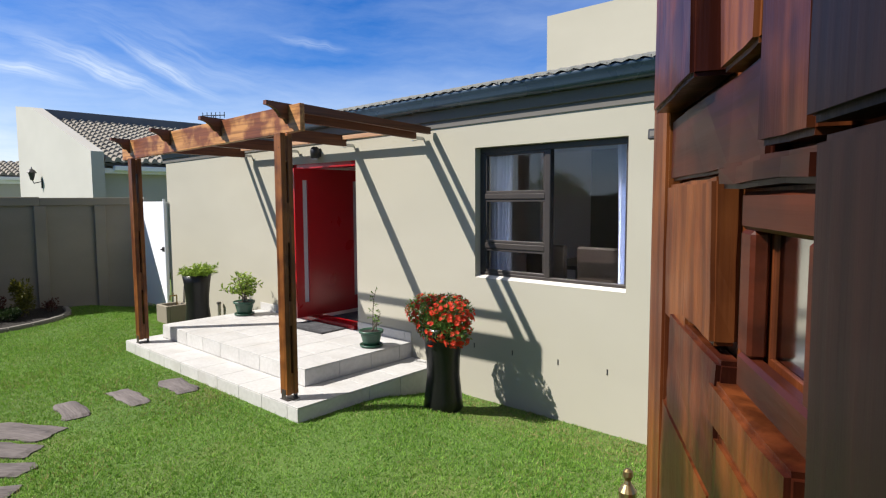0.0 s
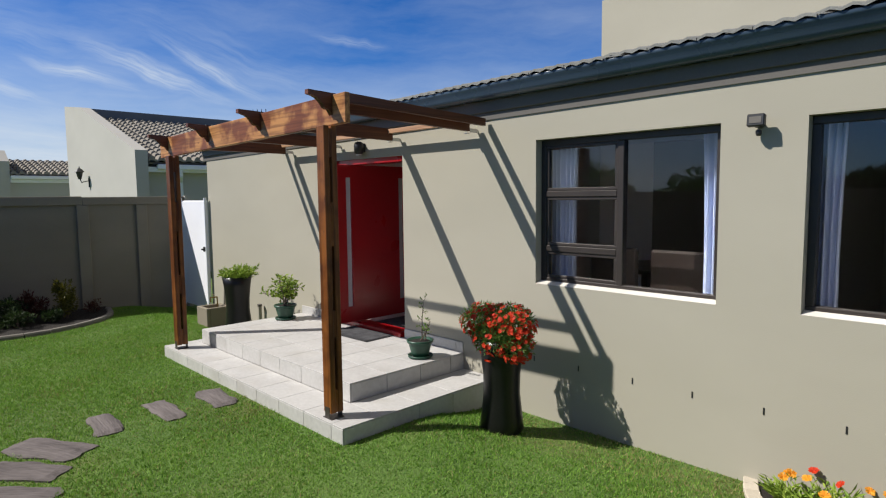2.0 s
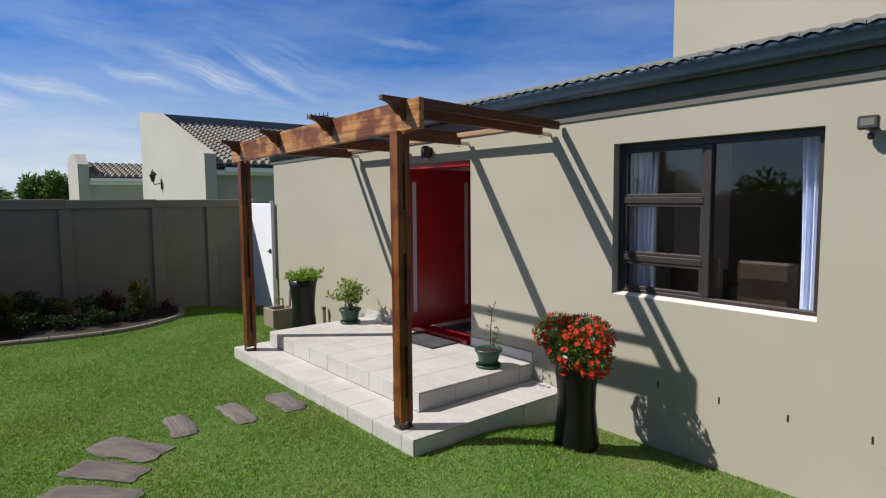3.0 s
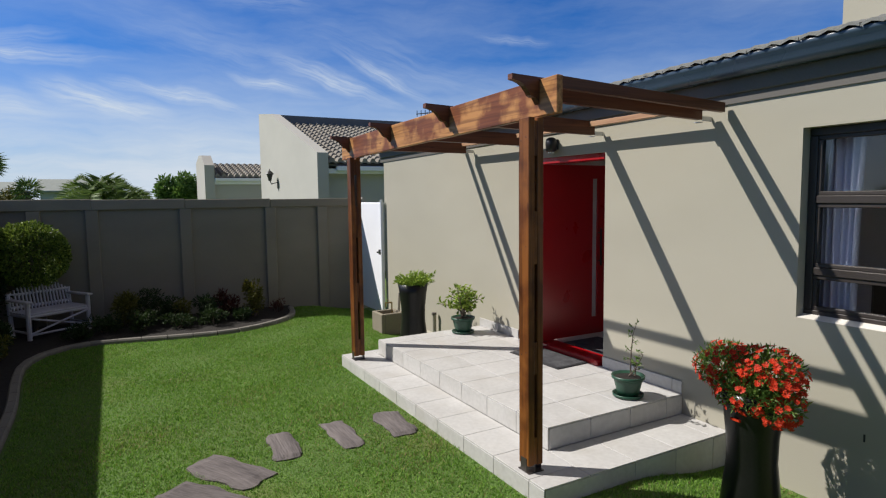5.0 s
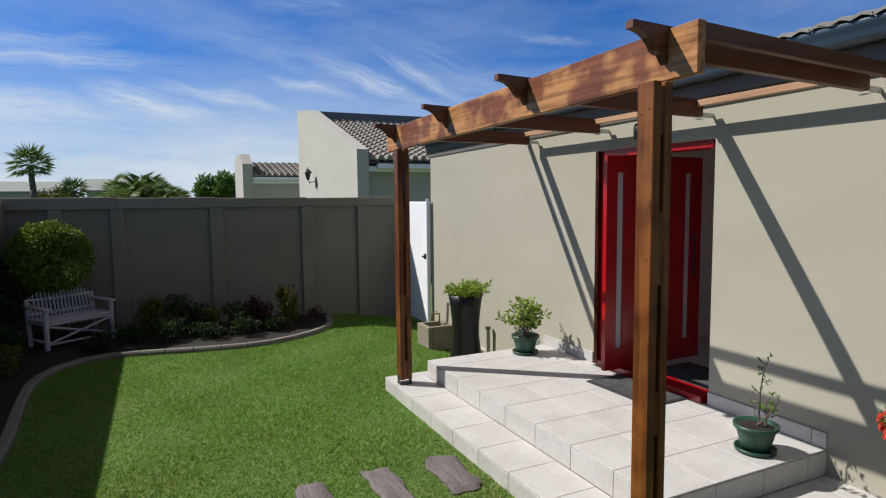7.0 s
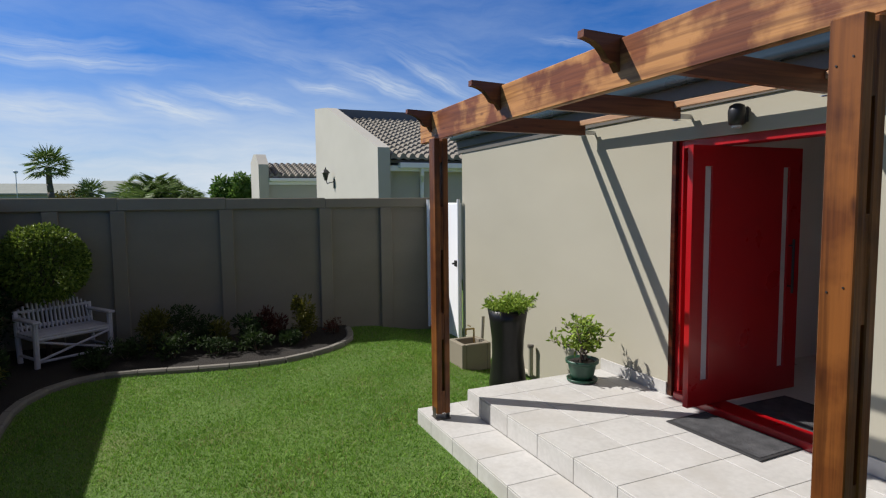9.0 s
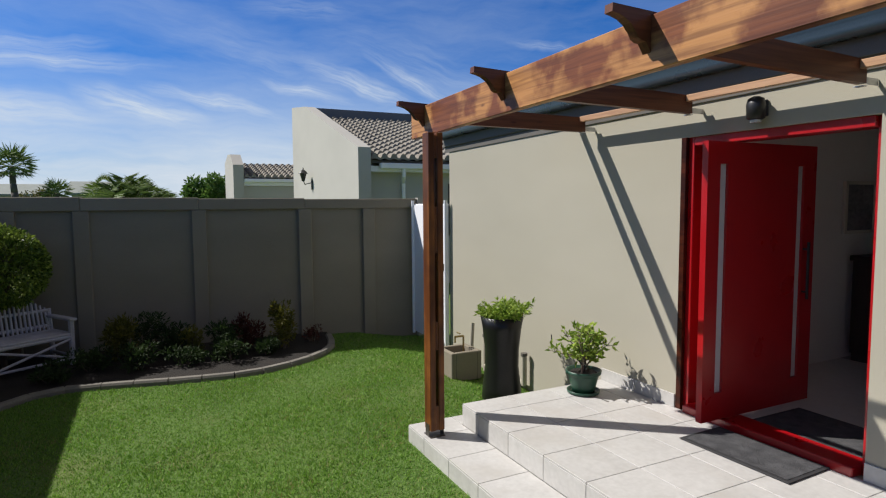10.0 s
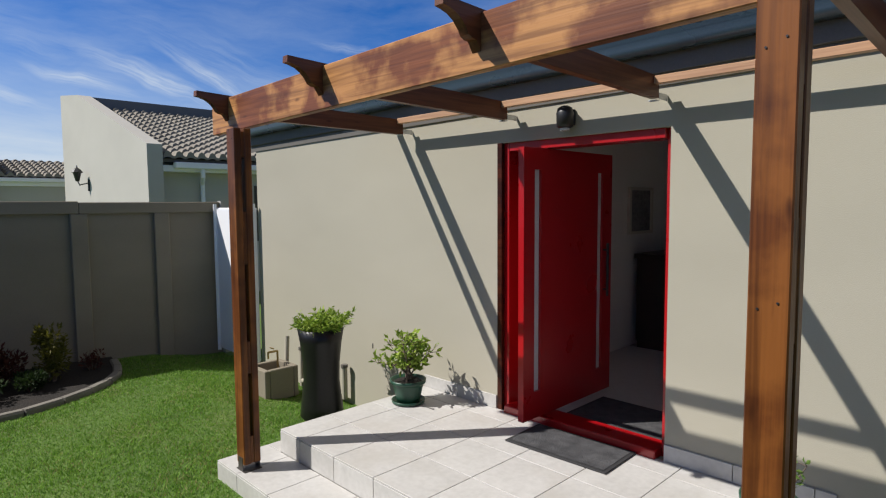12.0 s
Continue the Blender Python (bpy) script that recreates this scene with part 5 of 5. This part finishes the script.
# television aerial behind the roofs
e = empty("aerial", (-17.3, 9.4, 3.0))
bm = bmesh.new()
add_rod(bm, (0, 0, 0), (0, 0, 1.38), 0.016, sides=6)
add_rod(bm, (-0.33, -0.2, 1.36), (0.33, 0.2, 1.36), 0.014, sides=6)
for k in range(6):
    f_ = -0.31 + k * 0.124
    add_rod(bm, (f_, f_ * 0.6, 1.28), (f_, f_ * 0.6, 1.46), 0.012, sides=5)
part("mast", bm, black_metal, e)
tagged(e, "thin dark television aerial on the neighbour's roof", "aerial")


# ---- distance ----
def fan_palm(at, height, crown, label, seed, trunk_r=0.22, feather=False):
    e = empty("palm_tree", at)
    rng = np.random.default_rng(seed)
    bm = bmesh.new()
    p = Vector((0, 0, -0.2))
    for k in range(8):
        q = Vector((0.05 * rng.normal(), 0.05 * rng.normal(), height * (k + 1) / 8))
        add_rod(bm, p, q, trunk_r * (1.05 - 0.05 * k), trunk_r * (1.0 - 0.05 * k), 9)
        p = q
    part("trunk", bm, palm_bark, e, smooth=True)
    P, W = [], []
    n = 24 if feather else 40
    for k in range(n):
        a = k * 2.399
        el = radians((76 - 70 * (k / n)) if feather else (80 - 118 * (k / n)))
        d = Vector((math.cos(a) * math.cos(el), math.sin(a) * math.cos(el), math.sin(el)))
        reach = crown * (0.8 + 0.3 * rng.random())
        side = d.cross(Vector((0, 0, 1))).normalized()
        if feather:
            for s in np.linspace(0.06, 1, 70):
                c = p + d * reach * s + Vector((0, 0, -0.62 * reach * s ** 2.2))
                for g in (-1, 1):
                    P.append(c)
                    W.append(side * g * 0.8 + d * 0.6 + Vector((0, 0, 0.30 - 0.75 * s)))
        else:
            hub = p + d * reach * 0.55
            up_ = side.cross(d)
            for f_ in np.linspace(-1.7, 1.7, 17):
                P.append(hub)
                W.append(d * math.cos(f_) + side * math.sin(f_) + up_ * 0.1 + Vector((0, 0, -0.30 - 0.25 * rng.random())))
            for s in np.linspace(0.02, 0.5, 5):
                P.append(p + d * reach * s)
                W.append(d)
    length = crown * (0.21 if feather else 0.42)
    leaf_mesh("crown", [tuple(v) for v in P], [tuple(v) for v in W], length, length * (0.065 if feather else 0.10), leaf_palm, e, fold=0.1)
    return tagged(e, label, "palm tree")


fan_palm((-45, -5.62, 0), 4.0, 1.45, "tall fan palm with a bare trunk beyond the garden wall", 60)
fan_palm((-45, -3.55, 0), 2.45, 1.0, "short fan palm beyond the garden wall", 61)
fan_palm((-28, 0.55, 0), 1.75, 2.3, "arching feather palm beyond the garden wall", 62, 0.25, True)
fan_palm((-27, 1.55, 0), 1.65, 1.25, "broad low palm beyond the garden wall", 63, 0.2, True)


def tree(at, height, radii, n, leaf_len, mat, label, seed):
    e = empty("tree", at)
    rng = np.random.default_rng(seed)
    bm = bmesh.new()
    add_rod(bm, (0, 0, -0.2), (0.1, 0, height * 0.45), radii[0] * 0.10, radii[0] * 0.06, 9)
    P, W = [], []
    for k in range(26):
        d = rng.normal(size=3)
        d /= np.linalg.norm(d)
        c = np.array([0, 0, height - radii[2]]) + d * np.array(radii) * (0.45 + 0.45 * rng.random())
        add_rod(bm, (0.1, 0, height * 0.42), tuple(c), radii[0] * 0.035, radii[0] * 0.008, 5)
        p, q = ball_points(rng, n // 26, c, np.array(radii) * (0.24 + 0.16 * rng.random()), 0.35)
        P.append(p)
        W.append(q + rng.normal(size=q.shape) * 0.7)
    part("trunk", bm, bark, e)
    leaf_mesh("crown", np.concatenate(P), np.concatenate(W), leaf_len, leaf_len * 0.5, mat, e)
    return tagged(e, label, "tree")


tree((-34, 4.1, 0), 3.1, (1.0, 1.15, 1.0), 5200, 0.20, leaf_mid, "leafy green tree beyond the garden wall", 70)
tree((-48, -4.6, 0), 2.7, (1.0, 1.5, 0.9), 2500, 0.20, leaf_yellow, "low pale shrubby tree beyond the garden wall", 71)
# trees across the street, seen in the window glass
tree((-4.5, -17.0, 0), 2.75, (2.2, 1.6, 0.9), 4200, 0.26, leaf_dark, "dark tree across the street, seen in the glass", 72)
tree((-8.5, -19.5, 0), 3.0, (2.0, 2.0, 1.0), 3800, 0.26, leaf_dark, "dark tree across the street, seen in the glass", 73)
tree((3.5, -20.0, 0), 2.7, (2.4, 2.2, 0.9), 3800, 0.26, leaf_dark, "dark tree across the street, seen in the glass", 74)
e = empty("street_lamp", (2.6, -5.2, 0))
part("lamp_post", add_rod(bmesh.new(), (0, 0, -0.1), (0, 0, 3.35), 0.06, 0.045), black_metal, e)
part("lamp_head", add_lathe(bmesh.new(), [(0.06, 3.30), (0.16, 3.42), (0.24, 3.50), (0.25, 3.54), (0.05, 3.60)], 16), galvanised, e, smooth=True)
tagged(e, "street lamp with a wide round head beyond the wall", "street lamp")


for k, (x, y, h, r) in enumerate(((-1.0, -19.0, 2.5, 1.5), (-12.5, -20.5, 3.1, 2.0), (-17.5, -20.0, 3.3, 1.9))):
    tree((x, y, 0), h, (r, r, r * 0.72), 2200, 0.26, leaf_mid, "broad green tree across the street", 80 + k)
fan_palm((-6.6, -15.5, 0), 2.5, 1.0, "tall fan palm across the street", 90)


def far_house(at, w, d, h, ridge, label, roof_mat):
    e = empty("far_house", at)
    part("wall", box(-d / 2, d / 2, -w / 2, w / 2, -0.2, h), plaster_pale, e)
    part("roof", add_prism(bmesh.new(), [(-d / 2 - 0.4, h - 0.05), (d / 2 + 0.4, h - 0.05), (d / 2 + 0.4, h + 0.08), (0, h + ridge), (-d / 2 - 0.4, h + 0.08)], 1, -w / 2 - 0.4, w / 2 + 0.4), roof_mat, e)
    return tagged(e, label, "house")


far_house((-58, -1.2, 0), 5.0, 7, 2.55, 1.05, "distant low house with a grey green roof", road_grey)
far_house((-66, -13.5, 0), 14.0, 8, 2.6, 1.0, "distant low house with a wide grey roof", road_grey)
e = empty("street_lamp", (-60, -10.3, 0))
part("lamp_post", add_rod(bmesh.new(), (0, 0, -0.2), (0, 0, 4.25), 0.03), galvanised, e)
part("lamp_head", add_lathe(bmesh.new(), [(0.06, 4.22), (0.17, 4.28), (0.17, 4.40), (0.06, 4.44)], 10), galvanised, e)
tagged(e, "distant street lamp beyond the garden wall", "street lamp")

# ---- inside the house ----
e = empty("wall_picture", (-6.497, 7.245, 1.70))
e.rotation_euler, e.scale = (0, 0, radians(90)), (0.77, 1.0, 0.5)
bm = bmesh.new()
for a in ((-0.33, 0.33, 0.42, 0.48), (-0.33, 0.33, -0.48, -0.42), (-0.33, -0.27, -0.42, 0.42), (0.27, 0.33, -0.42, 0.42)):
    add_box(bm, a[0], a[1], -0.03, -0.002, a[2], a[3], bevel=0.004)
part("picture_frame", bm, sill_paint, e)
part("picture", box(-0.27, 0.27, -0.015, -0.003, -0.42, 0.42), picture_paint, e)
tagged(e, "framed dark picture hanging on the hall wall", "picture")
e = empty("console_cabinet", (-6.25, 7.45, 0.30))
e.rotation_euler, e.scale = (0, 0, radians(90)), (0.5, 0.8, 1.15)
part("cabinet_body", box(-0.75, 0.75, -0.22, 0.22, 0.06, 0.80, bevel=0.006), dark_furniture, e)
part("cabinet_top", box(-0.80, 0.80, -0.26, 0.24, 0.80, 0.84, bevel=0.006), dark_furniture, e)
for x in (-0.7, 0.7):
    part("foot", box(x - 0.04, x + 0.04, -0.2, 0.2, 0.0, 0.06), dark_furniture, e)
for k in range(3):
    part("cabinet_door", box(-0.74 + k * 0.495, -0.255 + k * 0.495, -0.24, -0.221, 0.08, 0.78, bevel=0.004), dark_furniture, e)
tagged(e, "dark wooden console cabinet along the hall wall", "cabinet")


def dining_chair(at, deg):
    e = empty("dining_chair")
    for sx in (-0.2, 0.2):
        part("leg", box(sx - 0.02, sx + 0.02, -0.22, -0.18, 0, 0.44), dark_furniture, e)
        part("leg", box(sx - 0.02, sx + 0.02, 0.18, 0.22, 0, 0.44), dark_furniture, e)
    part("seat", box(-0.23, 0.23, -0.23, 0.23, 0.44, 0.50, bevel=0.015), dark_furniture, e)
    part("backrest", box(-0.23, 0.23, 0.18, 0.23, 0.50, 1.02, bevel=0.02), dark_furniture, e)
    e.matrix_world = pose(*at, 0, 0, deg)
    return tagged(e, "dark upholstered dining chair beside the table", "chair", "dining chairs")


dining_chair((-2.35, 5.55, 0.30), 180)
dining_chair((-2.95, 5.60, 0.30), 180)
e = empty("dining_table", (-2.6, 6.35, 0.30))
part("tabletop", box(-0.8, 0.8, -0.45, 0.45, 0.72, 0.76, bevel=0.01), dark_furniture, e)
for x in (-0.72, 0.72):
    for y in (-0.38, 0.38):
        part("leg", box(x - 0.035, x + 0.035, y - 0.035, y + 0.035, 0, 0.72), dark_furniture, e)
tagged(e, "dark wooden dining table in the living room", "table")

# ---- porch: two levels faced with pale tiles ----
porch = empty("porch")
tagged(porch, "two step porch faced with pale stone coloured tiles", "porch", kind="structure")
LOW = 0.124
PX0, PX1, PY0 = -7.05, -4.14, 3.37
SX0, SX1, SY0 = -7.23, -3.73, 3.01
T = 0.010
bm = bmesh.new()
add_box(bm, SX0 + T, SX1 - T, SY0 + T, FACE, -0.3, LOW - T)
add_box(bm, PX0 + T, PX1 - T, PY0 + T, FACE, LOW - T, PLAT - T)
part("porch_core", bm, grout, porch)
shapes = {}


def slab(w, d, h):
    """One tile mesh for each size, shared by its repeats."""
    key = (round(w, 3), round(d, 3), round(h, 3))
    if key not in shapes:
        b = 0.0015
        x, y, z = key[0] / 2, key[1] / 2, key[2] / 2
        V, F = [], []
        me = bpy.data.meshes.new("tile")
        for sx in (-1, 1):
            for sy in (-1, 1):
                for sz in (-1, 1):
                    V += [(sx * (x - b), sy * (y - b), sz * z), (sx * (x - b), sy * y, sz * (z - b)), (sx * x, sy * (y - b), sz * (z - b))]
        bm = bmesh.new()
        for v in V:
            bm.verts.new(v)
        bmesh.ops.convex_hull(bm, input=bm.verts[:])
        bm.to_mesh(me)
        bm.free()
        me.materials.append(porch_tile)
        shapes[key] = me
    return shapes[key]


def tile_at(x0, x1, y0, y1, z0, z1):
    o = new("tile", slab(x1 - x0, y1 - y0, z1 - z0))
    o.location = ((x0 + x1) / 2, (y0 + y1) / 2, (z0 + z1) / 2)
    o.parent = porch


def cuts(a, b, first, step):
    out = [a]
    x = first
    while x < b - 0.04:
        if x > a + 0.04:
            out.append(x)
        x += step
    return out + [b]


J = 0.0022
PITCH_T = 0.384
px = cuts(PX0, PX1, -6.805, PITCH_T)
py = cuts(PY0, FACE, PY0 + PITCH_T, PITCH_T)
for a, b in zip(px, px[1:]):
    for c, d in zip(py, py[1:]):
        tile_at(a + J, b - J, c + J, d - J, PLAT - T, PLAT)
    tile_at(a + J, b - J, PY0, PY0 + T, LOW + J, PLAT - T - J)
for c, d in zip(py, py[1:]):
    tile_at(PX0, PX0 + T, c + J + T * (c == PY0), d - J, LOW + J, PLAT - T - J)
    tile_at(PX1 - T, PX1, c + J + T * (c == PY0), d - J, LOW + J, PLAT - T - J)
sx = cuts(SX0, SX1, -6.95, PITCH_T)
sy = cuts(SY0, FACE, PY0 + PITCH_T, PITCH_T)
for a, b in zip(sx, sx[1:]):
    tile_at(a + J, b - J, SY0 + J, PY0 - J, LOW - T, LOW)
    tile_at(a + J, b - J, SY0, SY0 + T, -0.10, LOW - T - J)
for c, d in zip(sy, sy[1:]):
    c2 = max(c, PY0)
    tile_at(SX0 + J, PX0 - J, c2 + J, d - J, LOW - T, LOW)
    tile_at(PX1 + J, SX1 - J, c2 + J, d - J, LOW - T, LOW)
    tile_at(SX0, SX0 + T, c + J + T * (c == SY0), d - J, -0.10, LOW - T - J)
    tile_at(SX1 - T, SX1, c + J + T * (c == SY0), d - J, -0.2, LOW - T - J)
skirt = tagged(empty("baseboard"), "row of pale skirting tiles along the porch wall", "skirting", kind="structure")
for lo, hi in ((PX0, DOOR[0]), (DOOR[1], PX1)):
    kx = cuts(lo, hi, lo + PITCH_T, PITCH_T)
    for a, b in zip(kx, kx[1:]):
        o = new("tile", slab(b - a - 2 * J, 0.012, 0.098))
        o.location = ((a + b) / 2, FACE - 0.0065, PLAT + 0.050)
        o.parent = skirt

# ---- house roof tiles ----


def roman_tile():
    prof = [(0.0, 0.0), (0.025, 0.010), (0.055, 0.018), (0.085, 0.010), (0.11, 0.0), (0.14, 0.010), (0.165, 0.018), (0.195, 0.010), (0.22, 0.0), (0.25, 0.010), (0.275, 0.018), (0.305, 0.010), (0.33, 0.0)]
    V, F = [], []
    for y, lift in ((0.0, 0.016), (0.40, 0.0)):
        for x, z in prof:
            V.append((x, y, z + lift + y * PITCH))
    n = len(prof)
    for x, z in prof:
        V.append((x, 0.0, z + 0.016 - 0.018))
    for q in range(n - 1):
        F.append((q, q + 1, n + q + 1, n + q))
        F.append((q + 1, q, 2 * n + q, 2 * n + q + 1))
    me = bpy.data.meshes.new("roof_tile")
    me.from_pydata(V, [], F)
    me.materials.append(tile_dark)
    return me, V, F


tile_me, TV, TF = roman_tile()
NX = int((RIGHT - LEFT + 0.3) / 0.335)
restV, restF = [], []
rng = random.Random(3)
for row in range(17):
    for k in range(NX):
        x, y = LEFT - 0.08 + k * 0.335, 4.535 + row * 0.345
        if y > 9.75:
            continue
        z = roof_z(y) - 0.024 + rng.uniform(-0.005, 0.005)
        if row < 7:
            o = new("roof_tile", tile_me)
            o.location = (x, y, z)
            o.parent = roof
        else:
            base = len(restV)
            restV += [(a + x, b + y, c + z) for a, b, c in TV]
            restF += [tuple(base + q for q in f_) for f_ in TF]
tagged(raw_mesh("upper_roof_tiles", restV, restF, tile_dark, roof), kind="stuff")

# ---- lawn grass ----
rng = np.random.default_rng(17)
N = 640000
GX = rng.uniform(-11.0, 1.6, N)
GYs = rng.uniform(-0.1, 4.69, N)
bed_line = np.array([(p.x, p.y) for p in edge])
keep = ~((GX > SX0 - 0.01) & (GX < SX1 + 0.01) & (GYs > SY0 - 0.01))
keep &= ~((GX - CX) ** 2 + (GYs - CY) ** 2 < (CR + 0.04) ** 2)
wall_line = WX0 + (WX1 - WX0) * (4.6 - GYs) / 5.6
keep &= GX > wall_line + 0.04
# bed: left of its edge for the part that runs along the west wall, below it for the rest
edge_x = np.interp(GYs, [q[1] for q in bed_line if q[0] < -9.4], [q[0] for q in bed_line if q[0] < -9.4])
keep &= ~((GYs < 3.40) & (GYs > -0.1) & (GX < edge_x + 0.07))
edge_y = np.interp(GX, [q[0] for q in bed_line[::-1] if q[1] < 0.1], [q[1] for q in bed_line[::-1] if q[1] < 0.1])
keep &= ~((GX < -4.0) & (GYs < edge_y + 0.07))
keep &= ~((GX > -0.4) & (GYs < 0.3))
for x, y, w, d, a in STONES:
    ca, sa = math.cos(radians(a)), math.sin(radians(a))
    u = (GX - x) * ca + (GYs - y) * sa
    v = -(GX - x) * sa + (GYs - y) * ca
    keep &= ~((abs(u) < w / 2 - 0.012) & (abs(v) < d / 2 - 0.012))
GX, GYs = GX[keep], GYs[keep]
n = len(GX)
B = np.clip((GYs - 3.7) / 0.9, 0, 1)
GZ = -0.12 * B * B * (3 - 2 * B)
wave = np.sin(GX * 2.1 + 1.3 * np.sin(GYs * 1.7)) * np.sin(GYs * 2.6 + 0.9 * np.sin(GX * 1.3)) + 0.6 * np.sin(GX * 5.3 + GYs * 3.1)
cell = (np.floor(GX / 0.035).astype(int) * 131 + np.floor(GYs / 0.035).astype(int) * 71) % 4096
tuft = rng.random(4096)[cell]
height = (0.0115 + 0.010 * rng.random(n)) * (1 + 0.25 * wave) * (0.62 + 0.7 * tuft)
ang = rng.random(n) * 6.283
lean_x, lean_y = rng.normal(0, 0.52, n) + rng.normal(0, 0.32, 4096)[cell], rng.normal(0, 0.52, n) + rng.normal(0, 0.32, 4096)[cell]
half = 0.0024 + 0.0022 * rng.random(n)
V = np.empty((n, 3, 3))
V[:, 0] = np.stack([GX - np.cos(ang) * half, GYs - np.sin(ang) * half, GZ - 0.004], 1)
V[:, 1] = np.stack([GX + np.cos(ang) * half, GYs + np.sin(ang) * half, GZ - 0.004], 1)
V[:, 2] = np.stack([GX + lean_x * height, GYs + lean_y * height, GZ + height], 1)
dryness = 0.05 + 0.34 * np.exp(-((GYs - 4.55) / 0.40) ** 2) * (GX > -3.3) + 0.16 * np.exp(-(((GX + 5.2) / 0.7) ** 2 + ((GYs - 2.6) / 0.5) ** 2)) + 0.10 * (wave > 0.9)
dry = rng.random(n) < dryness
lawn = empty("lawn")
tagged(lawn, "short mown green lawn with some dry straw patches", "lawn", kind="stuff")


def blades(name, sel, mat):
    v = V[sel].reshape(-1, 3)
    me = bpy.data.meshes.new(name)
    m_ = len(v)
    me.vertices.add(m_)
    me.vertices.foreach_set("co", v.ravel())
    me.loops.add(m_)
    me.loops.foreach_set("vertex_index", np.arange(m_, dtype=np.int32))
    me.polygons.add(m_ // 3)
    me.polygons.foreach_set("loop_start", np.arange(0, m_, 3, dtype=np.int32))
    me.update(calc_edges=True)
    me.validate()
    me.materials.append(mat)
    o = new(name, me)
    o.parent = lawn
    tagged(o, kind="stuff")


blades("grass", ~dry, blade)
blades("dry_grass", dry, blade_dry)
